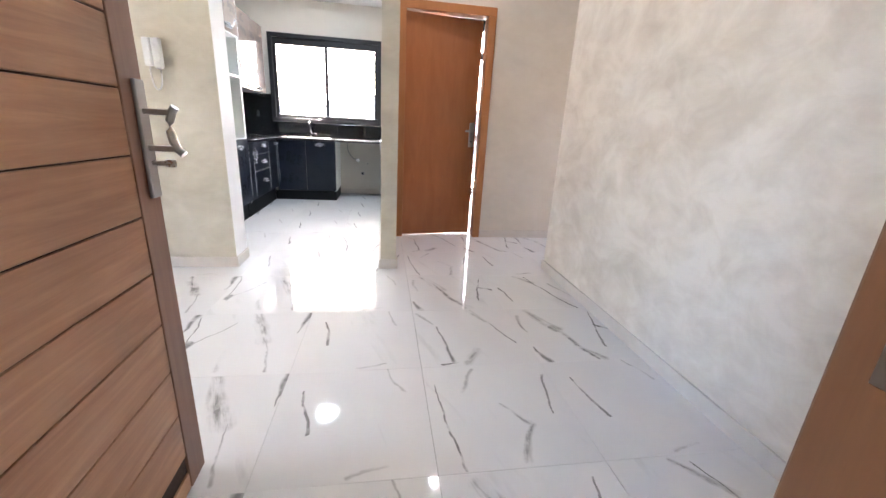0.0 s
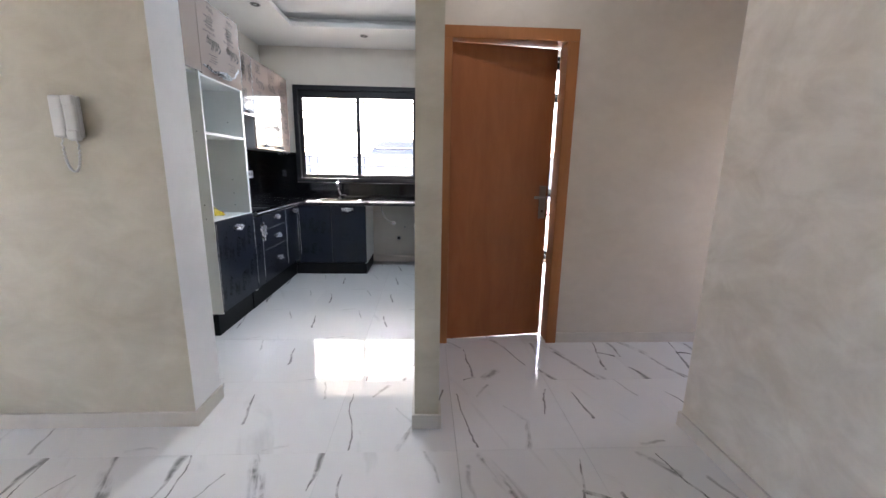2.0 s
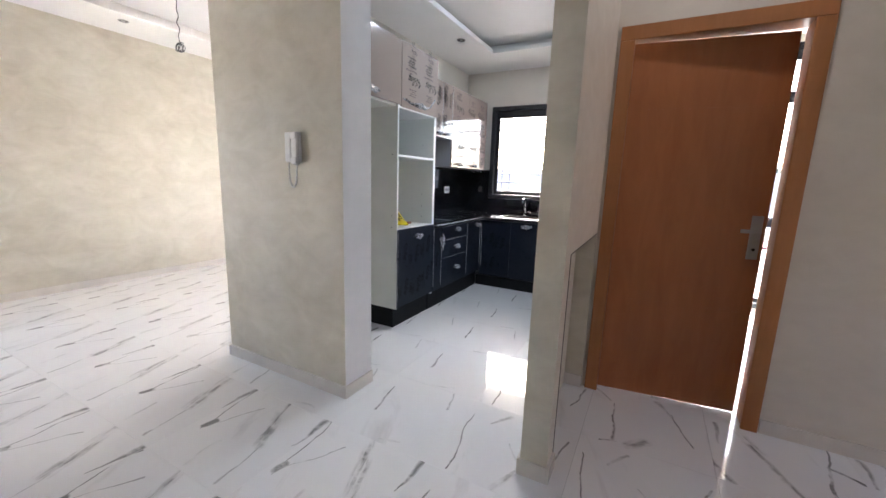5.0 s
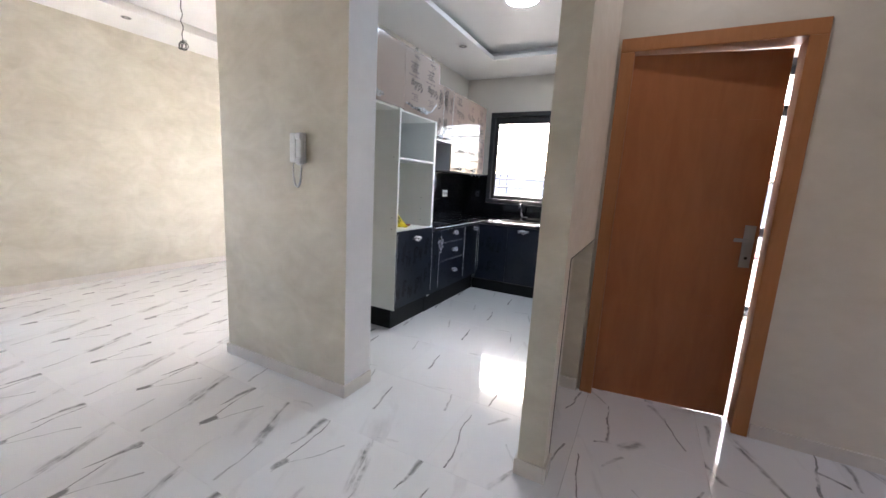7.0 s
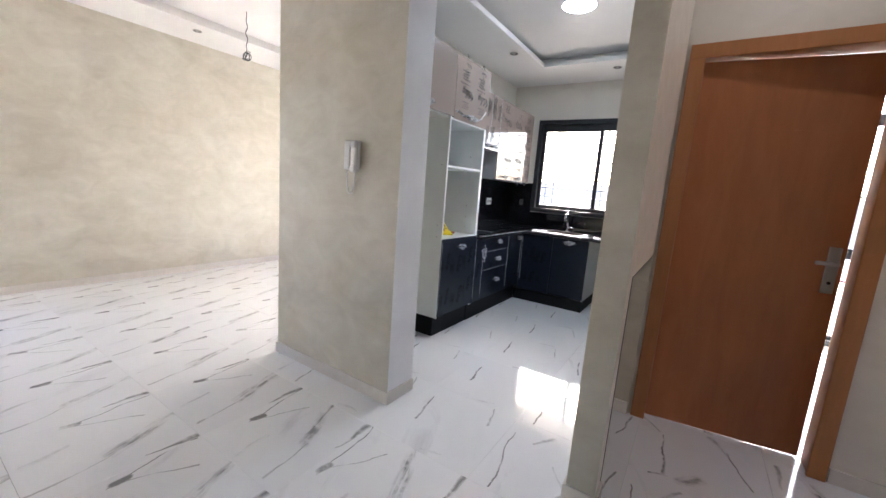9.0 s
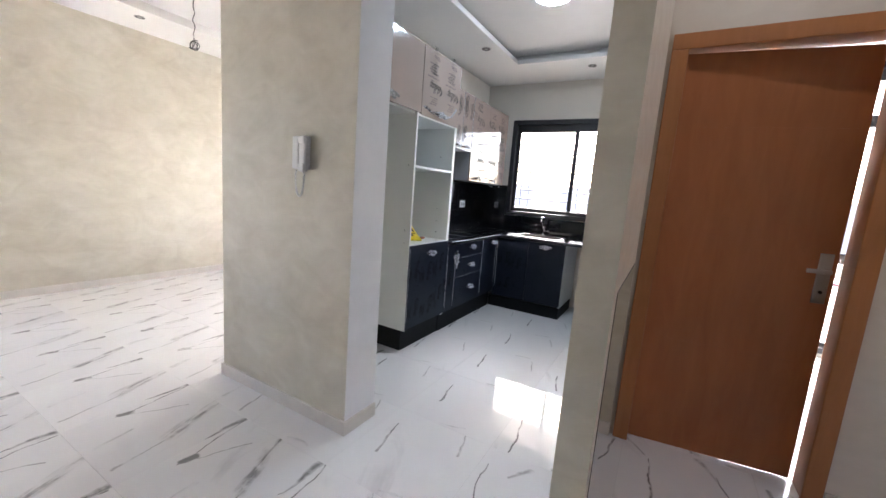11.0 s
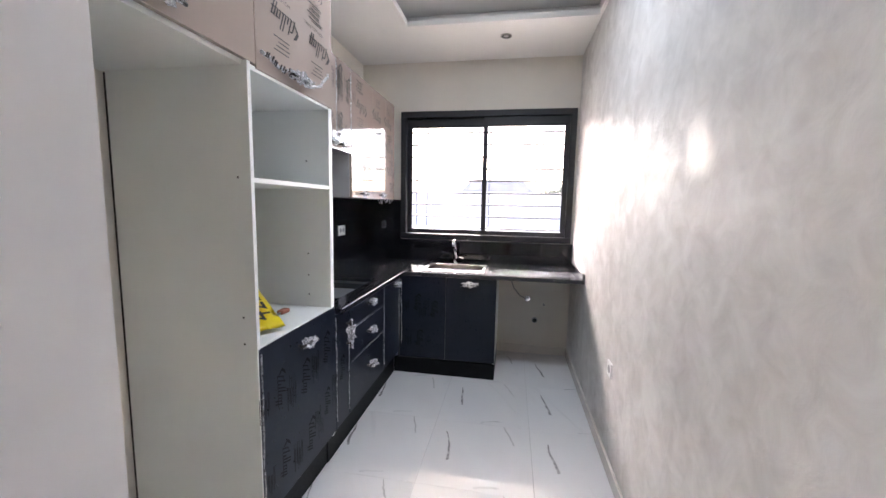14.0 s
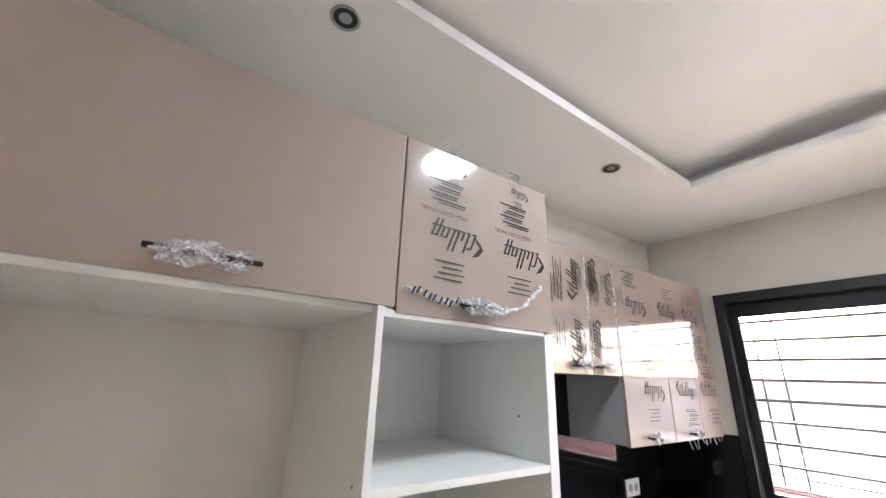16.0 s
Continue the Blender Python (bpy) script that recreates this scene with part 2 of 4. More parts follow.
M_SATIN = plain("satin_steel", (0.5, 0.49, 0.48), 0.4, 1.0, vary=0.04, relief=0)
M_PLAST = plain("white_plastic", (0.78, 0.78, 0.77), 0.3, vary=0.02)
# Colour of dark wire, trim and digits; on hole discs it paints inner shade.
M_DARK = plain("dark_parts_and_hole_shade", (0.02, 0.02, 0.02), 0.5)
M_INK = plain("dark_print", (0.025, 0.02, 0.02), 0.5, vary=0.1)
M_INKD = plain("print_on_navy", (0.002, 0.002, 0.003), 0.6, vary=0.1)
M_YELLOW = plain("yellow_plastic_bag", (0.8, 0.62, 0.01), 0.3, vary=0.06)
M_HANDLE = plain("dark_handle", (0.05, 0.045, 0.04), 0.35, 0.8)
M_SINK = plain("satin_sink_steel", (0.13, 0.125, 0.11), 0.36, 1.0, vary=0.05, relief=0)
# Carcass colour is dark to stand in for shade in the gaps between fronts.
M_CARC = plain("carcass_gap_shade", (0.03, 0.032, 0.038), 0.5, vary=0.1)
for dull in (M_NAVY, M_BLACKP, M_INKD):
    dull.node_tree.nodes["Principled BSDF"].inputs["Specular IOR Level"].default_value = 0.2
M_RED = plain("red_rubber", (0.35, 0.12, 0.08), 0.5)


def granite():
    m, n, l, b = mat_new("black_granite", (0.01, 0.01, 0.012), 0.07, coat=0.5)
    b.inputs["Coat Roughness"].default_value = 0.22
    v = coords(n, l)
    f = noise_at(n, l, v, 120, 4, 0.7)
    l.new(ramp(n, l, f, [(0.4, (0.016, 0.016, 0.018)), (0.72, (0.05, 0.05, 0.055))]), b.inputs["Base Color"])
    g = noise_at(n, l, v, 5, 4)
    l.new(ramp(n, l, g, [(0.3, grey(0.05)), (0.7, grey(0.11))]), b.inputs["Roughness"])
    return m


def clear(name, rough=0.0, tint=(1, 1, 1)):
    m, n, l, b = mat_new(name, tint, rough)
    b.inputs["Transmission Weight"].default_value = 1.0
    b.inputs["IOR"].default_value = 1.45
    return m


def film_wrap():
    """Crumpled clear packing film."""
    m, n, l, b = mat_new("crumpled_film", (0.85, 0.85, 0.88), 0.15)
    v = coords(n, l, jitter=True)
    f = noise_at(n, l, v, 55, 4, 0.7, 1.0)
    l.new(ramp(n, l, f, [(0.4, grey(0.12)), (0.62, grey(0.75))]), b.inputs["Alpha"])
    bumped(n, l, b, f, 0.8, 0.01)
    return m


def glowing(name, colour, strength):
    m, n, l, b = mat_new(name, colour)
    b.inputs["Emission Color"].default_value = (*colour, 1)
    b.inputs["Emission Strength"].default_value = strength
    return m


M_GRANITE = granite()
M_SPLASH = plain("black_marble", (0.006, 0.006, 0.007), 0.07, vary=0.5, scale=3, relief=0)
M_GLASS = clear("window_glass")
M_WRAP = film_wrap()
M_SPOTLIT = glowing("lit_spot", (1.0, 0.96, 0.9), 12.0)
M_LED = glowing("led_panel", (0.78, 0.92, 1.0), 7.0)

# ---- mesh helpers ----


def box(bm, x0, x1, y0, y1, z0, z1, bevel=0.0):
    made = bmesh.ops.create_cube(bm, size=1.0)["verts"]
    for v in made:
        v.co = Vector((x0 + (v.co.x + 0.5) * (x1 - x0), y0 + (v.co.y + 0.5) * (y1 - y0), z0 + (v.co.z + 0.5) * (z1 - z0)))
    if bevel:
        edges = list({e for v in made for e in v.link_edges})
        bmesh.ops.bevel(bm, geom=edges, offset=bevel, segments=2, affect="EDGES", profile=0.5)
    return bm


def boxes(*sides, bevel=0.0):
    bm = bmesh.new()
    for s in sides:
        box(bm, *s, bevel=bevel)
    return bm


def rod(bm, a, b, r, seg=12, r2=None):
    a, b = Vector(a), Vector(b)
    m = Matrix.Translation((a + b) / 2) @ (b - a).to_track_quat("Z", "Y").to_matrix().to_4x4()
    bmesh.ops.create_cone(bm, cap_ends=True, segments=seg, radius1=r, radius2=r if r2 is None else r2, depth=(b - a).length, matrix=m)
    return bm


def tube(bm, points, r, seg=10):
    """A round tube through points."""
    points = [Vector(p) for p in points]
    rings = []
    for i, p in enumerate(points):
        d = (points[min(i + 1, len(points) - 1)] - points[max(i - 1, 0)]).normalized()
        q = d.to_track_quat("Z", "Y")
        rings.append([bm.verts.new(p + q @ Vector((r * math.cos(k * math.tau / seg), r * math.sin(k * math.tau / seg), 0))) for k in range(seg)])
    for s, t in zip(rings, rings[1:]):
        for k in range(seg):
            bm.faces.new((s[k], s[(k + 1) % seg], t[(k + 1) % seg], t[k]))
    bm.faces.new(rings[0][::-1])
    bm.faces.new(rings[-1])
    return bm


def mesh_of(name, bm, material, smooth=False):
    bmesh.ops.recalc_face_normals(bm, faces=bm.faces)
    me = bpy.data.meshes.new(name)
    if smooth:
        for f in bm.faces:
            f.smooth = True
    bm.to_mesh(me)
    bm.free()
    me.materials.append(material)
    return me


def part(name, bm, material, parent=None, label="", smooth=False):
    ob = new(name, mesh_of(name, bm, material, smooth))
    if parent:
        ob.parent = parent
    return tagged(ob, label)


def thing(name, label, category, at=(0, 0, 0), group="", kind=""):
    ob = new(name)
    ob.location = at
    ob.empty_display_size = 0.1
    return tagged(ob, label, category, group, kind)


def struct(name, bm, material, label, category, smooth=False):
    return tagged(part(name, bm, material, None, "", smooth), label, category, kind="structure")


def wall_x(bm, x0, x1, y0, y1, z0, z1, holes=()):
    """A wall along x with openings (x0, x1, z0, z1)."""
    at = x0
    for hx0, hx1, hz0, hz1 in sorted(holes):
        box(bm, at, hx0, y0, y1, z0, z1)
        if hz0 > z0:
            box(bm, hx0, hx1, y0, y1, z0, hz0)
        if hz1 < z1:
            box(bm, hx0, hx1, y0, y1, hz1, z1)
        at = hx1
    box(bm, at, x1, y0, y1, z0, z1)
    return bm


# ---- the large structure ----
H, HK = 2.80, 2.745            # ceilings: hall and living room, kitchen soffit
XL, XR, XE = -4.45, 1.955, 3.5  # living room wall, hall wall, end of the side passage
KX0, KX1, YB = -1.45, 0.585, 6.98
TOP = 3.0

struct("wall_entrance", wall_x(bmesh.new(), XL - 0.15, XR + 0.15, 0.48, 0.69, 0, TOP, [(-0.02, 0.995, 0, 2.12)]), M_BEIGE, "beige polished stucco wall around the entrance door", "wall")
struct("wall_hall_right", boxes((XR, XR + 0.15, 0.69, 3.40, 0, TOP)), M_PALE, "pale beige trowelled stucco wall of the entrance hall", "wall")
struct("wall_passage_south", boxes((XR + 0.15, XE, 3.25, 3.40, 0, TOP)), M_SMOOTH, "pale stucco wall of the side passage", "wall")
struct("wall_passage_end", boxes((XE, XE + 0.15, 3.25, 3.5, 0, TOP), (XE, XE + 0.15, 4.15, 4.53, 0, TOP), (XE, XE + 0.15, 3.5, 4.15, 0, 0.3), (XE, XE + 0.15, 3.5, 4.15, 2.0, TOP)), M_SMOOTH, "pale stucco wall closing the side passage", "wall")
struct("wall_door", wall_x(bmesh.new(), 0.705, XE, 4.385, 4.525, 0, TOP, [(0.76, 1.592, 0, 2.14)]), M_SMOOTH, "pale greyish stucco wall around the brown door", "wall")
bm = boxes((KX1, 0.705, 3.415, 3.53, 0, TOP), (KX1, 0.705, 3.53, 4.36, 1.015, TOP), (KX1, 0.595, 3.53, 4.36, 0, 1.015), (KX1, 0.705, 4.36, 7.15, 0, TOP))
struct("wall_partition", bm, M_BEIGE, "stucco partition, beige on the hall side and pearly in the kitchen", "wall")
struct("wall_pillar", boxes((-1.6, -0.503, 3.462, 3.70, 0, TOP)), M_BEIGE, "beige stucco wall stub carrying the door phone", "wall")
struct("wall_kitchen_left", boxes((-1.6, KX0, 3.70, 7.15, 0, TOP)), M_NICHE, "pale wall behind the kitchen cabinets", "wall")
struct("wall_kitchen_window", wall_x(bmesh.new(), KX0, KX1, YB, 7.15, 0, TOP, [(-1.06, 0.565, 1.08, 2.295)]), M_WALLW, "off-white painted wall with the kitchen window", "wall")
WY0, WY1, WZ0, WZ1 = 0.85, 1.9, 0.02, 2.4
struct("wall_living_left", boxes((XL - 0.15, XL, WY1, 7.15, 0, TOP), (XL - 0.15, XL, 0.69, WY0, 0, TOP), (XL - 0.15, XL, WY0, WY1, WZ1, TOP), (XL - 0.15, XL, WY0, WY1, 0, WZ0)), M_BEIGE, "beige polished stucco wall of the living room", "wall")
struct("wall_living_window", wall_x(bmesh.new(), XL, -1.6, 7.0, 7.15, 0, TOP, [(-3.45, -2.35, 0.1, 2.3)]), M_BEIGE, "beige wall with the living room window", "wall")
struct("wall_bedroom_window", wall_x(bmesh.new(), 0.705, 4.75, 7.0, 7.15, 0, TOP, [(1.6, 3.9, 0.05, 2.72)]), M_WALLW, "white wall with a window behind the ajar door", "wall")
struct("wall_bedroom_right", boxes((4.6, 4.75, 4.525, 7.0, 0, TOP), (XE + 0.15, 4.6, 4.385, 4.525, 0, TOP)), M_WALLW, "white wall of the room behind the door", "wall")
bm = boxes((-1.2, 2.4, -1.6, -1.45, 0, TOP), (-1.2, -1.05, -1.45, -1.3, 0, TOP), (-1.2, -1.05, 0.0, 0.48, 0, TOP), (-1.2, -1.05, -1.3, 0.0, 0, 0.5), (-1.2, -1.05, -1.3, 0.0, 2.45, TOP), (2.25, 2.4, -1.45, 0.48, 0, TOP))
struct("wall_landing", bm, M_WALLW, "plain painted walls of the landing", "wall")



def refaced(ob, material, axis):
    """Gives the faces that look along axis another material."""
    ob.data.materials.append(material)
    for p in ob.data.polygons:
        if p.normal.dot(Vector(axis)) > 0.9:
            p.material_index = len(ob.data.materials) - 1


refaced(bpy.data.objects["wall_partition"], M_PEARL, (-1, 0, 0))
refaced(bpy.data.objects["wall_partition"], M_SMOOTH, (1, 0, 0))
# The pillar's +x face is whiter than its beige front.
refaced(bpy.data.objects["wall_pillar"], M_LILAC, (1, 0, 0))

# ceilings
TX0, TX1, TY0, TY1, TZ = -0.80, 0.565, 3.95, 6.22, 2.85
LIP, COVE = HK + 0.03, 0.11
bm = boxes((KX0, TX0, 3.70, YB, HK, LIP), (TX1, KX1, 3.70, YB, HK, LIP), (TX0, TX1, 3.70, TY0, HK, LIP), (TX0, TX1, TY1, YB, HK, LIP))
for s in ((KX0, TX0 - COVE, 3.70, YB), (TX0 - COVE, TX1 + 0.01, 3.70, TY0 - COVE), (TX0 - COVE, TX1 + 0.01, TY1 + COVE, YB), (TX1 + 0.01, KX1, 3.70, YB)):
    box(bm, *s, LIP, TOP)
box(bm, TX0 - COVE, TX1 + 0.01, TY0 - COVE, TY1 + COVE, TZ, TOP)
for s in ((TX0 - 0.035, TX0, TY0, TY1 + 0.035), (TX0, TX1, TY1, TY1 + 0.035)):
    box(bm, *s, HK - 0.012, HK)
struct("ceiling_kitchen", bm, M_WHITE, "white satin kitchen ceiling with a recessed tray", "ceiling")
LX0, LX1, LY0, LY1 = -3.75, -2.0, 1.4, 6.3
bm = boxes((XL, LX0, 0.69, 7.0, H, TOP), (LX1, -1.6, 0.69, 7.0, H, TOP), (LX0, LX1, 0.69, LY0, H, TOP), (LX0, LX1, LY1, 7.0, H, TOP), (LX0, LX1, LY0, LY1, H + 0.08, TOP))
box(bm, LX0, LX0 + 0.03, LY0, LY1, H - 0.01, H + 0.03)
box(bm, LX0, LX1, LY1 - 0.03, LY1, H - 0.01, H + 0.03)
struct("ceiling_living", bm, M_WHITE, "white living room ceiling with a recessed tray", "ceiling")
struct("ceiling_hall", boxes((-1.6, XE, 0.69, 3.70, H, TOP), (0.705, XE, 3.70, 4.385, H, TOP)), M_WHITE, "white hall ceiling", "ceiling")
struct("ceiling_bedroom", boxes((0.705, 4.6, 4.525, 7.0, H, TOP)), M_WHITE, "white ceiling of the room behind the door", "ceiling")
struct("ceiling_landing", boxes((-1.2, 2.4, -1.6, 0.48, H, TOP)), M_WHITE, "white landing ceiling", "ceiling")
struct("roof", boxes((-4.8, 4.9, -1.7, 7.15, 3.002, 3.2)), M_WALLW, "flat concrete roof slab", "roof")

# Slab out of view, added and sized to stop the sun at the worktop.
struct("balcony_slab", boxes((-4.8, 4.9, 7.15, 8.93, 2.9, 3.1)), M_WALLW, "unseen pale slab added over the windows to keep sun off the floors", "canopy")

struct("trim_niche", boxes((0.7045, 0.7075, 3.5275, 3.5325, 0.03, 1.0165), (0.7045, 0.7075, 3.5325, 4.36, 1.0135, 1.0165)), M_DARK, "thin dark edge profile of the wall recess", "trim")

# skirting boards
SK, ST = 0.078, 0.013


def skirting(label, *runs):
    return struct("baseboard", boxes(*[(*r, 0, SK) for r in runs], bevel=0.002), M_SKIRT, label, "skirting board")


skirting("white marble skirting round the wall stub", (-1.613, -0.49, 3.449, 3.462), (-0.503, -0.49, 3.462, 3.70), (-1.613, -1.6, 3.462, 7.0))
skirting("white marble skirting at the partition end", (0.572, 0.705, 3.402, 3.415), (0.572, 0.585, 3.415, 6.97), (0.705, 0.718, 3.402, 3.53), (0.597, 0.705, 4.347, 4.36))
skirting("white marble skirting along the hall wall", (XR - ST, XR, 0.69, 3.413), (XR, XE, 3.40, 3.413))
skirting("white marble skirting along the door wall", (1.632, XE, 4.372, 4.385))
skirting("white marble skirting in the living room", (XL, XL + ST, 0.69, 7.0))
skirting("white marble skirting below the kitchen window", (-0.05, 0.572, YB - ST, YB))


# ---- windows ----
def window(name, label, x0, x1, z0, z1, y, sliding=True):
    w = thing(name, label, "window", ((x0 + x1) / 2, y, z0), kind="structure")
    inv = Matrix.Translation(w.location).inverted()

    def p(nm, bm, mat, par, lab=""):
        ob = part(nm, bm, mat, None, lab)
        ob.data.transform(inv)
        ob.parent = par
        return ob
    f = 0.055
    p("window_frame", boxes((x0, x1, y - 0.025, y + 0.06, z1 - f, z1), (x0, x1, y - 0.025, y + 0.06, z0, z0 + f), (x0, x0 + f, y - 0.025, y + 0.06, z0 + f, z1 - f), (x1 - f, x1, y - 0.025, y + 0.06, z0 + f, z1 - f), bevel=0.004), M_ALU, w, "anthracite aluminium frame")
    mid = (x0 + x1) / 2
    for a, b, yy in ((x0 + f, mid + 0.022, y + 0.035), (mid - 0.022, x1 - f, y + 0.0)):
        s = 0.045
        sash = p("sash", boxes((a, b, yy, yy + 0.022, z1 - f - s * 2, z1 - f), (a, b, yy, yy + 0.022, z0 + f, z0 + f + s), (a, a + s, yy, yy + 0.022, z0 + f + s, z1 - f - s * 2), (b - s, b, yy, yy + 0.022, z0 + f + s, z1 - f - s * 2), bevel=0.003), M_ALU, w)
        pane = p("pane", boxes((a + s, b - s, yy + 0.009, yy + 0.014, z0 + f + s, z1 - f - s * 2)), M_GLASS, sash)
        pane.visible_shadow = False
    return w


window("window_1", "two-pane sliding window with dark aluminium frame", -1.06, 0.565, 1.08, 2.295, YB)
window("window_2", "tall sliding window of the living room", -3.45, -2.35, 0.1, 2.3, 7.0)
bedroom_window = window("window_3", "tall dark-framed glazing of the room behind the door", 1.6, 3.9, 0.05, 2.72, 7.0)
for z in (0.88, 2.12):
    part("transom", boxes((-1.09, 1.09, -0.02, 0.055, z, z + 0.1), bevel=0.003), M_ALU, bedroom_window)

# Opening out of view, added so daylight reaches the hall's right wall.
living_fill_window = thing("window_4", "unseen living room opening added to light the hall", "window", (XL, WY0, WZ0), kind="structure")
part("window_frame", boxes((-0.1, -0.04, 0, 0.05, 0, WZ1 - WZ0), (-0.1, -0.04, WY1 - WY0 - 0.05, WY1 - WY0, 0, WZ1 - WZ0), (-0.1, -0.04, 0.05, WY1 - WY0 - 0.05, WZ1 - WZ0 - 0.05, WZ1 - WZ0), bevel=0.003), M_ALU, living_fill_window)
# Passage window is an unseen addition that brightens the door wall and floor.
passage_fill_window = thing("window_5", "unseen window added at the passage end to light the door wall", "window", (XE, 3.5, 0.3), kind="structure")
part("window_frame", boxes((0.04, 0.1, 0, 0.04, 0, 1.7), (0.04, 0.1, 0.61, 0.65, 0, 1.7), (0.04, 0.1, 0.04, 0.61, 1.66, 1.7), (0.04, 0.1, 0.04, 0.61, 0, 0.04), bevel=0.003), M_ALU, passage_fill_window)
# Added behind the start position to light the entrance end of the hall.
landing_fill_window = thing("window_6", "unseen landing window added to light the entrance", "window", (-1.2, -1.3, 0.5), kind="structure")
part("window_frame", boxes((0.04, 0.1, 0, 0.05, 0, 1.95), (0.04, 0.1, 1.25, 1.3, 0, 1.95), (0.04, 0.1, 0.05, 1.25, 1.9, 1.95), (0.04, 0.1, 0.05, 1.25, 0, 0.05), bevel=0.003), M_ALU, landing_fill_window)
M_BARS = plain("grey_painted_steel", (0.05, 0.05, 0.055), 0.5)
grille = thing("window_grille", "thin grey steel security bars outside the kitchen window", "window grille", (-0.25, 7.2, 1.0))
for k in range(11):
    part("bar", rod(bmesh.new(), (-0.85, 0, 0.065 + k * 0.119), (0.85, 0, 0.065 + k * 0.119), 0.0095, 8), M_BARS, grille)
for x in (-0.71, -0.60, 0.04):
    part("upright", rod(bmesh.new(), (x, 0.011, 0.0), (x, 0.011, 1.26), 0.006, 8), M_BARS, grille)
part("rail", boxes((-0.86, 0.86, -0.012, 0.012, -0.01, 0.01)), M_BARS, grille)
for x in (-0.86, 0.86):
    part("bracket", boxes((x - 0.01, x + 0.01, -0.07, 0.012, 0.0, 1.3)), M_BARS, grille)

# ---- outside ----
def ground_mat(name, a, b_, scale):
    m, n, l, b = mat_new(name, a, 0.9)
    v = coords(n, l)
    f = noise_at(n, l, v, scale, 6, 0.65)
    l.new(ramp(n, l, f, [(0.35, a), (0.65, b_)]), b.inputs["Base Color"])
    bumped(n, l, b, f, 0.4, 0.02)
    return m


M_SAND = ground_mat("sandy_ground", (0.34, 0.31, 0.26), (0.44, 0.41, 0.36), 1.2)
M_GRASS = ground_mat("grass", (0.010, 0.019, 0.008), (0.017, 0.026, 0.012), 8)
M_RENDER = ground_mat("lime_render", (0.42, 0.37, 0.35), (0.5, 0.45, 0.42), 2)
M_LEAF = ground_mat("foliage", (0.05, 0.065, 0.045), (0.09, 0.1, 0.075), 5)
M_BARK = ground_mat("bark", (0.12, 0.09, 0.06), (0.2, 0.15, 0.1), 9)
M_KERB = plain("red_kerb", (0.13, 0.014, 0.018), 0.7)

bm = bmesh.new()
box(bm, -400, 400, -400, 600, -0.6, -0.252)
struct("ground", bm, M_SAND, "dry sandy open ground outside", "ground")
struct("lawn", boxes((-30, 30, 16.6, 20.6, -0.26, -0.2)), M_GRASS, "strip of green grass outside the window", "lawn")
struct("kerb", boxes((-30, 30, 14.9, 16.4, -0.26, -0.2), bevel=0.02), M_KERB, "red paved strip along the grass", "paving")
garden_wall = thing("garden_wall", "long pale rendered boundary wall beyond the grass", "wall", (0, 25, -0.25))
part("wall", boxes((-40, 40, -0.1, 0.1, 0, 2.25)), M_RENDER, garden_wall)
part("coping", boxes((-40, 40, -0.14, 0.14, 2.25, 2.33), bevel=0.01), M_RENDER, garden_wall)

# Unseen reflector wall: hides blue sky from the passage and returns warm light.
M_WARM = ground_mat("bounce_ochre_render", (0.46, 0.39, 0.32), (0.54, 0.46, 0.39), 2)
bounce_wall = thing("garden_wall", "unseen ochre wall added to bounce warm light into the passage", "wall", (6.6, 4.0, -0.25))
part("wall", boxes((0, 0.2, -5.0, 6.5, 0, 3.3)), M_WARM, bounce_wall)
part("coping", boxes((-0.04, 0.24, -5.0, 6.5, 3.3, 3.38), bevel=0.01), M_WARM, bounce_wall)

house = thing("house", "far low grey house behind the boundary wall", "house", (-2.2, 60, -0.25))
part("wall", boxes((-4.6, 4.6, 0, 8, 0, 3.6)), M_RENDER, house)
M_ROOF = plain("grey_roof", (0.17, 0.165, 0.175), 0.8)
bm = bmesh.new()
for x, z in ((-5.4, 3.5), (5.4, 3.5), (3.6, 5.4), (-3.6, 5.4)):
    bm.verts.new((x, -0.6, z)), bm.verts.new((x, 8.6, z))
bm.verts.ensure_lookup_table()
v = bm.verts
for q in ((0, 2, 4, 6), (7, 5, 3, 1), (0, 1, 3, 2), (2, 3, 5, 4), (4, 5, 7, 6), (6, 7, 1, 0)):
    bm.faces.new([v[i] for i in q])
part("roof", bm, M_ROOF, house)
for x in (-3.2, 0.2, 3.2):
    wdw = part("window", boxes((x - 0.6, x + 0.6, -0.06, 0.02, 1.6, 3.0)), M_ALU, house)


def tree(at, h, spread):
    t = thing("tree", "dark green tree far behind the boundary wall", "tree", at, group="far trees")
    bm = bmesh.new()
    rod(bm, (0, 0, 0), (0.1, 0, h * 0.6), 0.16, 8, 0.08)
    for k in range(5):
        a = k * 1.3
        rod(bm, (0.06, 0, h * (0.4 + 0.04 * k)), (spread * 0.6 * math.cos(a), spread * 0.6 * math.sin(a), h * (0.75 + 0.04 * k)), 0.06, 6, 0.02)
    part("trunk", bm, M_BARK, t)
    me = bmesh.new()
    rng = random.Random(int(at[0] * 7) + 3)
    for k in range(900):
        d = Vector((rng.gauss(0, 1), rng.gauss(0, 1), rng.gauss(0, 0.7)))
        c = Vector((0, 0, h * 0.85)) + Vector((d.x * spread * 0.45, d.y * spread * 0.45, d.z * h * 0.14))
        q = Euler((rng.uniform(0, 6), rng.uniform(0, 6), rng.uniform(0, 6))).to_quaternion()
        vs = [me.verts.new(c + q @ Vector(p)) for p in ((-0.16, 0, 0), (0, -0.08, 0.02), (0.16, 0, 0), (0, 0.08, 0.02))]
        me.faces.new(vs)
    part("crown", me, M_LEAF, t)


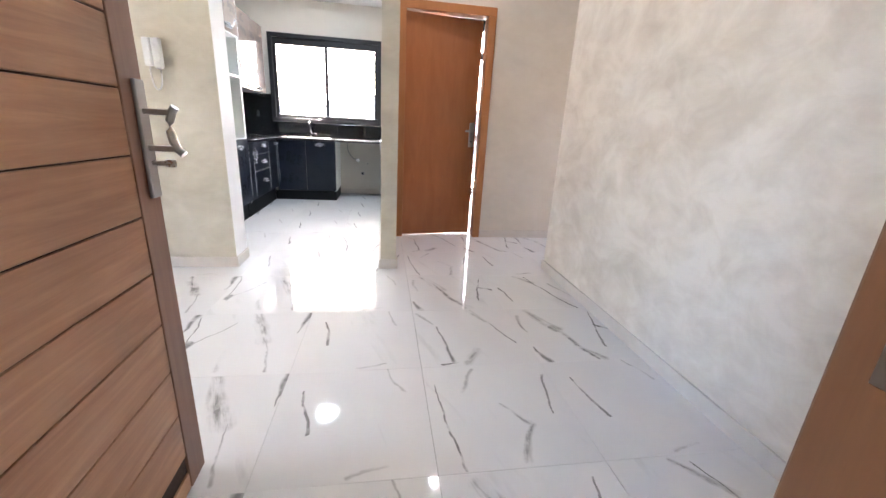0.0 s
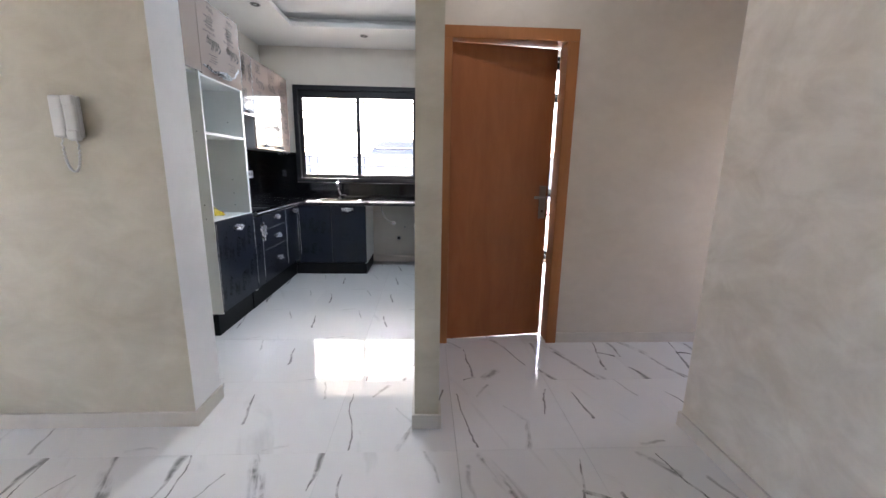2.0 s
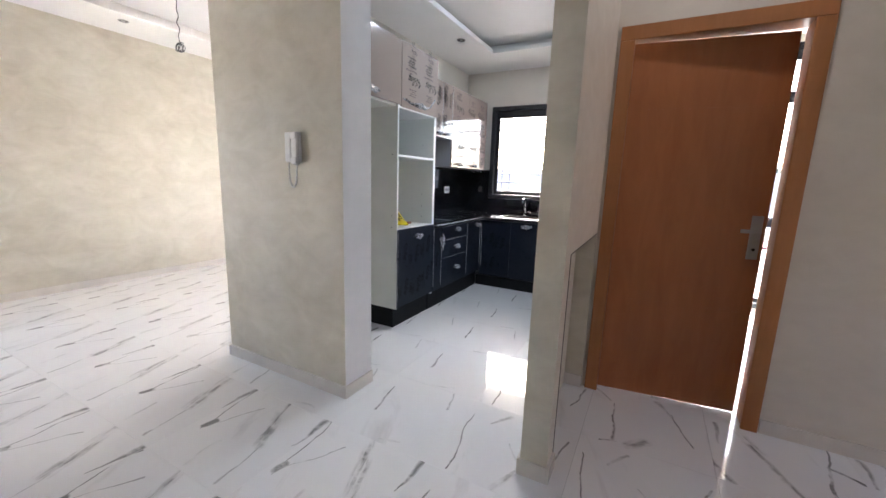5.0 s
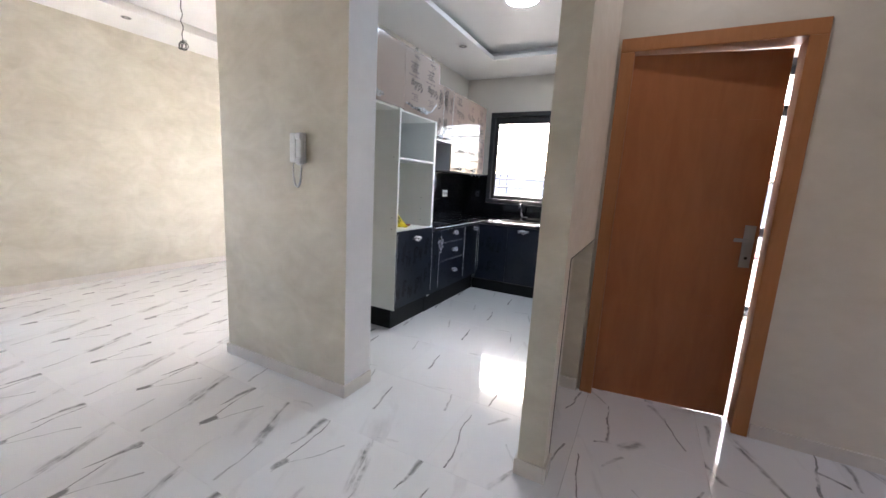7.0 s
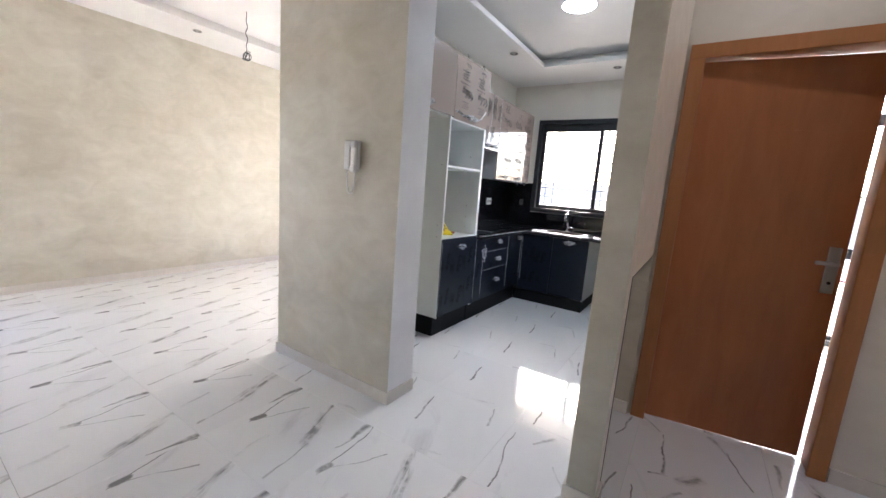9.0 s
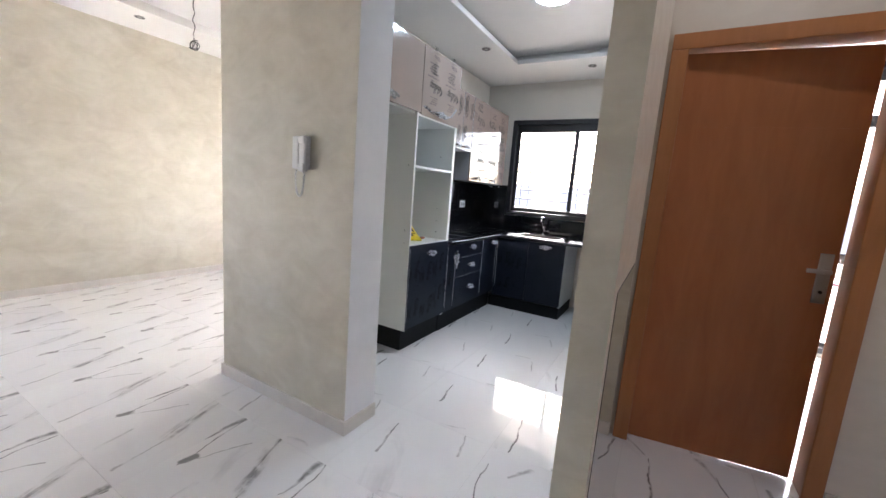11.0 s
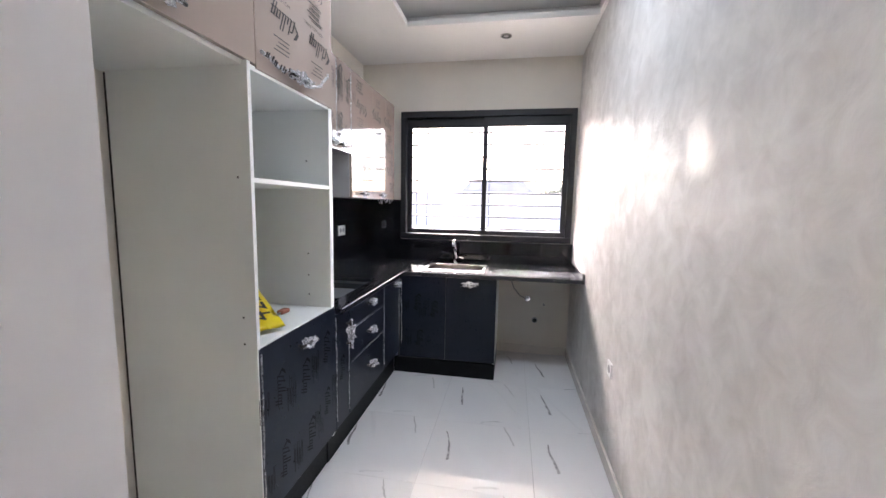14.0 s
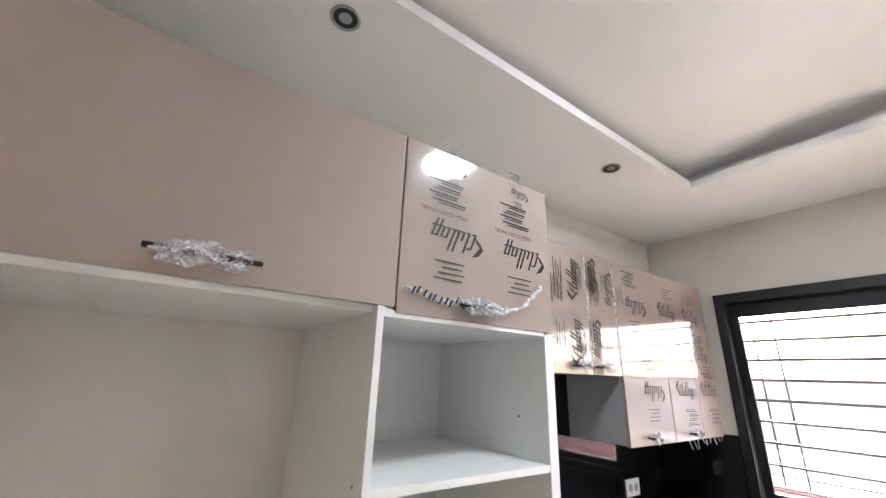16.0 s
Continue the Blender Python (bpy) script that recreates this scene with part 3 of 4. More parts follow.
tree((4.4, 38, -0.25), 3.3, 2.4)
tree((8.6, 40, -0.25), 3.1, 2.4)
palm = thing("palm_tree", "small palm showing over the boundary wall", "palm tree", (-8.7, 43, -0.25))
part("trunk", rod(bmesh.new(), (0, 0, 0), (0.05, 0, 2.3), 0.2, 10, 0.14), M_BARK, palm)
for k in range(16):
    a, up = k * 2.4, 0.5 + 0.5 * ((k * 7) % 5) / 4
    bm = bmesh.new()
    prev = None
    for i in range(9):
        t = i / 8
        c = Vector((math.cos(a) * 1.3 * t, math.sin(a) * 1.3 * t, 2.3 + up * 1.3 * t - 1.1 * t * t))
        side = Vector((-math.sin(a), math.cos(a), 0)) * (0.16 * math.sin(math.pi * min(1, t + 0.12)) + 0.01)
        drop = Vector((0, 0, -0.08))
        row = [bm.verts.new(c - side + drop), bm.verts.new(c), bm.verts.new(c + side + drop)]
        if prev:
            bm.faces.new((prev[0], prev[1], row[1], row[0]))
            bm.faces.new((prev[1], prev[2], row[2], row[1]))
        prev = row
    part("frond", bm, M_LEAF, palm)


# ---- hall door, ajar ----
DX0, DX1, DY, DZ = 0.725, 1.625, 4.385, 2.175
door = thing("door_1", "orange-brown veneered door standing ajar in its wooden frame", "door", (DX0, DY, 0), kind="structure")


def dp(nm, bm, mat, lab="", par=None):
    ob = part(nm, bm, mat, None, lab)
    ob.data.transform(Matrix.Translation((-DX0, -DY, 0)))
    ob.parent = par or door
    return ob


w = 0.075
for a, b in ((DX0, DX0 + w), (DX1 - w, DX1)):
    dp("architrave", boxes((a, b, DY - 0.022, DY, 0, DZ - w), bevel=0.004), M_FRAME)
dp("architrave", boxes((DX0, DX1, DY - 0.022, DY, DZ - w, DZ), bevel=0.004), M_FRAME)
for a, b in ((0.76, 0.795), (1.557, 1.592)):
    dp("jamb", boxes((a, b, DY - 0.012, DY + 0.14, 0, 2.105), bevel=0.003), M_FRAME)
dp("jamb", boxes((0.76, 1.592, DY - 0.012, DY + 0.14, 2.105, 2.14), bevel=0.003), M_FRAME)
leaf_m = pose(0.797 - DX0, 0.036, 0, 0, 0, 7.8)
leaf = part("leaf", boxes((0, 0.75, 0, 0.04, 0.012, 2.095), bevel=0.003), M_DOOR, None, "smooth brown veneered leaf")
leaf.parent, leaf.matrix_basis = door, leaf_m
for z in (1.74, 0.62):
    part("inlay", boxes((0.10, 0.72, -0.0008, 0.002, z, z + 0.003)), M_DOOR, leaf)
bm = boxes((0.678, 0.73, -0.008, 0, 0.93, 1.17), bevel=0.003)
part("handle_plate", bm, M_SATIN, leaf, "satin nickel handle plate")
bm = rod(bmesh.new(), (0.704, -0.006, 1.085), (0.704, -0.045, 1.085), 0.009)
box(bm, 0.622, 0.716, -0.055, -0.04, 1.077, 1.097, bevel=0.004)
part("lever", bm, M_SATIN, leaf, "satin nickel lever")
bm = rod(bmesh.new(), (0.704, -0.006, 0.985), (0.704, -0.012, 0.985), 0.008)
part("keyhole", bm, M_DARK, leaf)
for z in (0.25, 1.05, 1.85):
    part("hinge", rod(bmesh.new(), (0.0, 0.047, z), (0.0, 0.047, z + 0.09), 0.007), M_NICKEL, leaf)

# ---- entrance door, wide open ----
entry = thing("door_2", "open entrance door of horizontal brown planks with long steel handle", "door", (0.0, 0.69, 0), kind="structure")
bm = boxes((-0.02, 0.02, -0.21, 0.011, 0, 2.12), (0.955, 0.995, -0.21, 0.011, 0, 2.12), (0.02, 0.955, -0.21, 0.011, 2.08, 2.12), bevel=0.003)
part("frame", bm, M_JAMB, entry, "dark brown wooden frame")
bm = boxes((-0.1, -0.02, 0.0, 0.018, 0, 2.2), (0.995, 1.075, 0.0, 0.018, 0, 2.2), (-0.02, 0.995, 0.0, 0.018, 2.12, 2.2), bevel=0.003)
part("architrave", bm, M_FRAME, entry)
part("strike_plate", boxes((0.951, 0.954, -0.045, -0.02, 0.93, 1.1)), M_NICKEL, entry)
part("strike_hole", boxes((0.9495, 0.951, -0.042, -0.024, 0.975, 1.01)), M_DARK, entry)
eleaf = part("leaf", boxes((-0.045, -0.008, 0, 0.865, 0.01, 2.08)), M_GROOVE, entry, "core of the plank-clad leaf")
eleaf.location = (0.045, 0.012, 0)
eleaf.rotation_euler.z = radians(1.2)
for a, b in ((0.0, 0.085), (0.775, 0.865)):
    part("stile", boxes((-0.02, 0.0, a, b, 0.01, 2.08), bevel=0.0025), M_STILE, eleaf)
plank = mesh_of("plank", boxes((-0.012, 0, 0, 0.686, 0, 0.1405), bevel=0.002), M_PLANK)
for k in range(15):
    z = -0.013 + k * 0.1445
    ob = new("plank", plank)
    ob.parent = eleaf
    ob.location = (-0.002, 0.087, max(z, 0.012))
    if k == 14 or k == 0:
        ob.scale.z = 0.4
part("stile", boxes((-0.045, -0.002, 0.862, 0.8665, 0.01, 2.08)), M_STILE, eleaf)
part("handle_plate", boxes((0.0, 0.01, 0.815, 0.855, 0.89, 1.165), bevel=0.003), M_NICKEL, eleaf, "long brushed steel plate")
bm = boxes((0.008, 0.07, 0.826, 0.84, 1.088, 1.102), (0.008, 0.07, 0.826, 0.84, 1.004, 1.018), bevel=0.003)
tube(bm, [(0.078, 0.833, 1.108), (0.07, 0.834, 1.098), (0.062, 0.834, 1.075), (0.06, 0.834, 1.053), (0.063, 0.834, 1.03), (0.072, 0.834, 1.008), (0.084, 0.833, 0.998)], 0.0095, 12)
part("pull", bm, M_NICKEL, eleaf, "curved steel pull handle")
bm = rod(bmesh.new(), (0.01, 0.835, 0.975), (0.04, 0.835, 0.975), 0.006)
box(bm, 0.038, 0.062, 0.83, 0.84, 0.966, 0.984, bevel=0.003)
part("thumb_turn", bm, M_STEEL, eleaf)


# ---- kitchen cabinets ----
FX = -0.868     # front plane of the tall and base units
FY = 6.295     # front plane of the sink run


def crumple(seed, size, amount=0.5, sub=3):
    bm = bmesh.new()
    bmesh.ops.create_icosphere(bm, subdivisions=sub, radius=1.0)
    off = Vector((seed * 3.1, seed * 1.7, 0))
    for v in bm.verts:
        k = 1 + amount * noise.noise(v.co * 2.3 + off) + amount * 0.5 * noise.noise(v.co * 6.0 + off)
        v.co = Vector((v.co.x * size[0] * k, v.co.y * size[1] * k, v.co.z * size[2] * k))
    return bm


COUNT = [0]


def handle_on(front, u, z, along, normal, length=0.14, wrap=1.0):
    """A bar handle with its packing film on a front; u and normal are world axes of the front."""
    COUNT[0] += 1
    a, nrm = Vector(along), Vector(normal)
    c = Vector(u) + nrm * 0.0
    bm = bmesh.new()
    tube(bm, [c - a * length / 2 + nrm * 0.026, c - a * length / 4 + nrm * 0.029, c + a * length / 4 + nrm * 0.029, c + a * length / 2 + nrm * 0.026], 0.006, 8)
    for s in (-0.36, 0.36):
        rod(bm, c + a * length * s, c + a * length * s + nrm * 0.028, 0.005, 8)
    h = part("handle", bm, M_HANDLE, None, "dark bar handle", True)
    h.parent = front
    if wrap:
        q = Matrix((a, nrm, a.cross(nrm))).transposed().to_4x4()
        bm = crumple(COUNT[0], (length * 0.42 * wrap, 0.022, 0.02), 0.95)
        bm.transform(Matrix.Translation(c + nrm * 0.03) @ q)
        part("handle_wrap", bm, M_WRAP, front, "crumpled clear packing film")
    return h


def motif(bm, o, u, v, s, rows=4, long=1.0):
    """One printed block of the packing film: a swoosh, a wavy word bar and small lines. o: its middle; u, v: its right and up."""
    o, u, v = Vector(o), Vector(u), Vector(v)

    def quad(x0, x1, y0, y1, skew=0.0):
        bm.faces.new([bm.verts.new(o + u * (x + skew * y) * s + v * y * s) for x, y in ((x0, y0), (x1, y0), (x1, y1), (x0, y1))])
    for x, a, b in ((-0.52, -0.14, 0.17), (-0.38, -0.12, 0.28), (-0.26, -0.12, 0.06), (-0.15, -0.12, 0.3), (-0.05, -0.12, 0.3), (0.07, -0.12, 0.08), (0.18, -0.12, 0.08), (0.27, -0.26, 0.08), (0.37, -0.26, 0.08)):
        quad(x, x + 0.046, a, b, 0.4)
        quad(x + 0.015, x + 0.1, -0.135, -0.105, 0.4)
    for x in (0.07, 0.27):
        quad(x, x + 0.11, 0.05, 0.075, 0.4)
    quad(-0.5, -0.4, 0.16, 0.195, 0.4)
    pts = [(-0.62, 0.27), (-0.46, 0.32), (-0.56, 0.2), (-0.64, 0.11), (-0.55, 0.0), (-0.54, -0.08), (-0.66, 0.03), (-0.73, 0.13)]
    bm.faces.new([bm.verts.new(o + u * x * s + v * y * s) for x, y in pts])
    for r in range(rows):
        y = -0.62 - 0.13 * r
        x0 = -0.3 + 0.06 * ((r * 3) % 4)
        quad(x0, x0 + 0.75 * long - 0.12 * (r % 3), y, y + 0.03)
        quad(x0 + 0.02, x0 + 0.6 * long - 0.1 * (r % 2), y + 0.055, y + 0.077)
    for r in range(4):
        quad(-0.3 + 0.05 * (r % 2), 0.35 - 0.09 * ((r * 2) % 3), 0.5 + 0.1 * r, 0.523 + 0.1 * r)


def words(text, o, u, v, size, material, parent):
    """Printed words as a flat mesh; o: the left end of the base line."""
    cu = bpy.data.curves.new("words", "FONT")
    cu.body, cu.size = text, size
    ob = bpy.data.objects.new("words", cu)
    scene.collection.objects.link(ob)
    me = bpy.data.meshes.new_from_object(ob.evaluated_get(bpy.context.evaluated_depsgraph_get()))
    bpy.data.objects.remove(ob)
    u, v = Vector(u), Vector(v)
    m = Matrix((u, v, u.cross(v))).transposed().to_4x4()
    me.transform(Matrix.Translation(o) @ m)
    me.materials.clear()
    me.materials.append(material)
    w = new("lettering", me)
    w.parent = parent
    return w


def print_on(front, motifs, material, text_size=0.0):
    bm = bmesh.new()
    for o, u, v, s in motifs:
        motif(bm, o, u, v, s)
    tagged(part("film_print", bm, material, front, "dark printed lettering of the protective film"), kind="stuff")
    if text_size:
        for o, u, v, s in motifs:
            o2 = Vector(o) - Vector(u) * s * 0.35 - Vector(v) * s * 0.42
            words("HIGH GLOSS PANEL", o2, u, v, s * 0.115, material, front)


def film_edges(front, axis_pts, seed, r=0.0025):
    """Loose bright film edge that wanders along a front's border."""
    rng = random.Random(seed)
    a, b, nrm = [Vector(p) for p in axis_pts]
    pts = []
    for k in range(13):
        t = k / 12
        pts.append(a.lerp(b, t) + nrm * (0.002 + 0.002 * rng.random()) + Vector((0, rng.uniform(-1, 1) * 0.004, 0)) * (abs(nrm.x)) + Vector((rng.uniform(-1, 1) * 0.004, 0, 0)) * abs(nrm.y))
    part("film_edge", tube(bmesh.new(), pts, r * 1.4, 5), M_WRAP, front, "loose edge of clear film")


X, Y, Z = Vector((1, 0, 0)), Vector((0, 1, 0)), Vector((0, 0, 1))
PX = FX + 0.0025  # film print stands just proud of the tall unit's fronts


def front_x(parent, y0, y1, z0, z1, mat, x=FX, label=""):
    return part("door", boxes((x - 0.019, x, y0 + 0.0015, y1 - 0.0015, z0 + 0.0015, z1 - 0.0015), bevel=0.0015), mat, parent, label)


# tall unit with the open oven bay
TY, TE = 4.484, 5.11
tall = thing("oven_cabinet", "tall white cabinet with open oven bay and navy lower door", "cabinet")
part("side_panel", boxes((KX0 + 0.014, FX, TY, TY + 0.018, 0.185, 2.37), bevel=0.001), M_MELA, tall)
part("side_panel", boxes((KX0, FX, TE - 0.045, TE - 0.027, 0.185, 1.868), bevel=0.001), M_MELA, tall)
part("side_panel", boxes((KX0, FX - 0.004, TE - 0.024, TE - 0.004, 0.185, 2.37), bevel=0.001), M_MELA, tall)
part("back_panel", boxes((KX0 + 0.005, KX0 + 0.013, TY + 0.018, TE - 0.045, 0.185, 2.36)), M_MELA, tall)
for z in (0.868, 1.483, 1.862):
    part("shelf", boxes((KX0 + 0.013, FX - 0.002, TY + 0.018, TE - 0.045, z, z + 0.018), bevel=0.001), M_MELA, tall)
# Dark strip fills the wall gap and draws the shade inside it.
part("joint", boxes((KX0 + 0.0005, KX0 + 0.0135, TY + 0.004, TY + 0.0175, 0.185, 1.87)), M_DARK, tall, "dark strip in the wall joint standing in for its shade")
part("plinth", boxes((KX0, FX - 0.055, TY + 0.03, TE - 0.01, 0, 0.183), bevel=0.002), M_BLACKP, tall, "black plinth")
f = front_x(tall, TY + 0.004, TE - 0.002, 0.192, 0.882, M_NAVY, FX + 0.001, "navy gloss door under printed film")
handle_on(f, (FX, 4.80, 0.80), 0, Y, X, 0.13, 0.75)
print_on(f, [((FX + 0.0025, 4.61, 0.66), -Z, Y, 0.13), ((FX + 0.0025, 4.8, 0.62), -Z, Y, 0.14), ((FX + 0.0025, 5.0, 0.68), -Z, Y, 0.14), ((FX + 0.0025, 4.63, 0.34), -Z, Y, 0.13), ((FX + 0.0025, 4.84, 0.32), -Z, Y, 0.14), ((FX + 0.0025, 5.0, 0.4), -Z, Y, 0.12)], M_INKD)
film_edges(f, ((FX, 4.5, 0.86), (FX, 4.495, 0.22), X), 3)
f = front_x(tall, TY + 0.046, TE - 0.004, 1.872, 2.37, M_ROSE, FX + 0.002, "taupe gloss flap half covered with printed film")
handle_on(f, (FX + 0.002, 4.78, 1.915), 0, Y, X, 0.13, 1.1)
print_on(f, [((FX + 0.0045, 4.69, 2.11), -Y, -Z, 0.16), ((FX + 0.0045, 4.96, 2.11), -Y, -Z, 0.16), ((FX + 0.0045, 4.69, 2.325), -Y, -Z, 0.07), ((FX + 0.0045, 4.96, 2.325), -Y, -Z, 0.07)], M_INK, 1)
rng = random.Random(21)
pts = [(FX + 0.006 + rng.uniform(0, 0.01), 4.55 + 0.5 * k / 30, 1.935 - 0.02 * math.sin(k / 30 * 3.1) + 0.09 * max(0, k / 30 - 0.75) * 4 * (k / 30) ** 2 + rng.uniform(-0.008, 0.008)) for k in range(31)]
part("film_roll", tube(bmesh.new(), pts, 0.007, 6), M_WRAP, f, "curled torn edge of clear film")
bm = bmesh.new()
for k in range(1, 17):
    p = Vector(pts[k])
    rod(bm, p + Vector((0.007, -0.004, -0.008)), p + Vector((0.009, 0.004, 0.008)), 0.003, 6)
tagged(part("film_print", bm, M_INK, f, "dark print on the curled film"), kind="stuff")
bm = bmesh.new()
for y, z in ((5.0, 1.62), (4.99, 1.16), (4.98, 1.05), (4.99, 0.95)):
    rod(bm, (FX - 0.12, TE - 0.0455, z), (FX - 0.12, TE - 0.0445, z), 0.004, 8)
for z in (1.5, 0.9, 1.0):
    rod(bm, (FX - 0.05, TY - 0.0006, z), (FX - 0.05, TY + 0.001, z), 0.004, 8)
tagged(part("peg_hole", bm, M_DARK, tall), kind="stuff")

# flap unit over the fridge recess
bridge = thing("bridge_cabinet", "taupe gloss wall cabinet over the empty fridge recess", "cabinet")
part("body", boxes((KX0, FX - 0.02, 3.705, TY - 0.001, 1.872, 2.37), bevel=0.001), M_MELA, bridge, "white carcass")
f = front_x(bridge, 3.705, TY + 0.045, 1.885, 2.37, M_ROSE, FX + 0.002, "taupe gloss flap with the film pulled off")
handle_on(f, (FX + 0.002, 4.122, 1.927), 0, Y, X, 0.19, 0.95)
bm = crumple(41, (0.012, 0.03, 0.09), 0.6)
bm.transform(Matrix.Translation((FX + 0.006, 3.775, 1.98)))
part("film_scrap", bm, M_WRAP, f, "torn scrap of clear film")


# wall units
WX = -1.105
unit_a = thing("wall_cabinet", "short taupe gloss wall cabinet with two film-wrapped doors", "cabinet", group="wall cabinets")
part("body", boxes((KX0, WX - 0.02, TE + 0.002, 5.885, 1.765, 2.335), bevel=0.001), M_GREYP, unit_a)
for a, b, hy in ((TE + 0.002, 5.66, 5.56), (5.66, 5.885, 5.72)):
    f = front_x(unit_a, a, b, 1.76, 2.335, M_ROSE, WX, "taupe gloss door under printed film")
    handle_on(f, (WX, hy, 1.795), 0, Y, X, 0.12, 0.8)
    film_edges(f, ((WX, b - 0.01, 2.32), (WX, b - 0.012, 1.8), X), int(a * 10))
    if a < 5.5:
        print_on(f, [((WX + 0.002, 5.56, 2.2), Z, -Y, 0.17), ((WX + 0.002, 5.56, 1.92), Z, -Y, 0.17), ((WX + 0.002, 5.3, 2.1), Z, -Y, 0.17)], M_INK)
    else:
        print_on(f, [((WX + 0.002, 5.70, 2.2), -Z, Y, 0.15), ((WX + 0.002, 5.83, 2.15), -Z, Y, 0.15), ((WX + 0.002, 5.70, 1.9), -Z, Y, 0.15)], M_INK)
unit_b = thing("wall_cabinet", "taller taupe gloss wall cabinet reflecting the window", "cabinet", group="wall cabinets")
part("body", boxes((KX0, WX - 0.02, 5.887, 6.885, 1.462, 2.335), bevel=0.001), M_GREYP, unit_b, "grey carcass")
for a, b, hy in ((5.887, 6.31, 6.08), (6.31, 6.63, 6.5), (6.63, 6.885, 0)):
    f = front_x(unit_b, a, b, 1.455, 2.335, M_ROSE, WX, "taupe gloss door under printed film")
    if hy:
        handle_on(f, (WX, hy, 1.49), 0, Y, X, 0.11, 0.6)
    u, v = (-Y, -Z) if a < 6 else (Y, Z)
    c = (a + b) / 2
    print_on(f, [((WX + 0.002, c - 0.05, 2.12), u, v, 0.17), ((WX + 0.002, c + 0.03, 1.70), u, v, 0.17)] + ([((WX + 0.002, c, 1.9), u, v, 0.17)] if a > 6.5 else []), M_INK)
bm = bmesh.new()
rng = random.Random(5)
for k in range(9):
    y = 6.45 + 0.05 * k
    rod(bm, (WX - 0.005, y, 1.458), (WX - 0.003 + rng.uniform(0, 0.01), y + rng.uniform(-0.02, 0.02), 1.458 - rng.uniform(0.02, 0.05)), 0.004, 5, 0.001)
tagged(part("film_fringe", bm, M_WRAP, unit_b, "torn hanging film fringe"), kind="stuff")

# base units along the left wall
base_l = thing("base_cabinet", "narrow navy gloss pull-out base cabinet with film-wrapped handle", "cabinet", group="base cabinets")
part("body", boxes((KX0, FX - 0.021, TE, 5.283, 0.185, 0.838)), M_CARC, base_l)
f = front_x(base_l, TE + 0.001, 5.281, 0.192, 0.834, M_NAVY)
handle_on(f, (FX, 5.245, 0.69), 0, Z, X, 0.16, 0.85)
film_edges(f, ((FX, 5.112, 0.82), (FX, 5.116, 0.24), X), 7)
film_edges(f, ((FX, 5.275, 0.62), (FX, 5.27, 0.23), X), 8)
print_on(f, [((FX + 0.002, 5.18, 0.5), -Z, Y, 0.12)], M_INKD)
part("plinth", boxes((KX0, FX - 0.05, TE - 0.009, 5.283, 0, 0.183)), M_BLACKP, base_l)

drawers = thing("drawer_cabinet", "navy gloss base cabinet with three film-wrapped drawers", "cabinet", group="base cabinets")
part("body", boxes((KX0, FX - 0.021, 5.284, 5.302, 0.185, 0.838), (KX0, FX - 0.021, 5.861, 5.879, 0.185, 0.838), (FX - 0.06, FX - 0.021, 5.302, 5.861, 0.75, 0.838), (KX0, KX0 + 0.018, 5.302, 5.861, 0.185, 0.838), (KX0 + 0.018, FX - 0.021, 5.302, 5.861, 0.185, 0.203)), M_CARC, drawers)
part("drawer_box", boxes((KX0 + 0.05, FX - 0.022, 5.31, 5.853, 0.71, 0.722), (KX0 + 0.05, FX - 0.022, 5.31, 5.325, 0.722, 0.8), (KX0 + 0.05, FX - 0.022, 5.838, 5.853, 0.722, 0.8)), M_GREYP, drawers, "grey drawer seen through the hob cut-out")
for z0, z1, hz in ((0.695, 0.834, 0.785), (0.503, 0.692, 0.6), (0.192, 0.5, 0.37)):
    f = part("drawer_front", boxes((FX - 0.019, FX, 5.286, 5.877, z0, z1), bevel=0.0015), M_NAVY, drawers)
    handle_on(f, (FX, 5.6, hz), 0, Y, X, 0.11, 0.9)
    film_edges(f, ((FX, 5.292, z1 - 0.004), (FX, 5.865, z1 - 0.006), X), int(z0 * 100), 0.001)
part("plinth", boxes((KX0, FX - 0.05, 5.284, 5.879, 0, 0.183)), M_BLACKP, drawers)

corner = thing("base_cabinet", "navy gloss corner base cabinet beside the drawers", "cabinet", group="base cabinets")
part("body", boxes((KX0, FX - 0.021, 5.88, 6.97, 0.185, 0.838)), M_CARC, corner)
f = front_x(corner, 5.881, FY - 0.002, 0.192, 0.834, M_NAVY)
handle_on(f, (FX, 6.15, 0.785), 0, Y, X, 0.1, 0.8)
film_edges(f, ((FX, 5.889, 0.82), (FX, 5.886, 0.24), X), 11)
film_edges(f, ((FX, 6.26, 0.8), (FX, 6.27, 0.3), X), 12)
part("plinth", boxes((KX0, FX - 0.05, 5.88, 6.3, 0, 0.183)), M_BLACKP, corner)

sinkbase = thing("sink_cabinet", "navy gloss two-door sink base cabinet with white side panel", "cabinet", group="base cabinets")
part("body", boxes((FX - 0.02, -0.092, FY + 0.021, 6.97, 0.13, 0.838)), M_CARC, sinkbase)
part("side_panel", boxes((-0.091, -0.073, FY + 0.0195, 6.97, 0.125, 0.838), bevel=0.001), M_MELA, sinkbase)
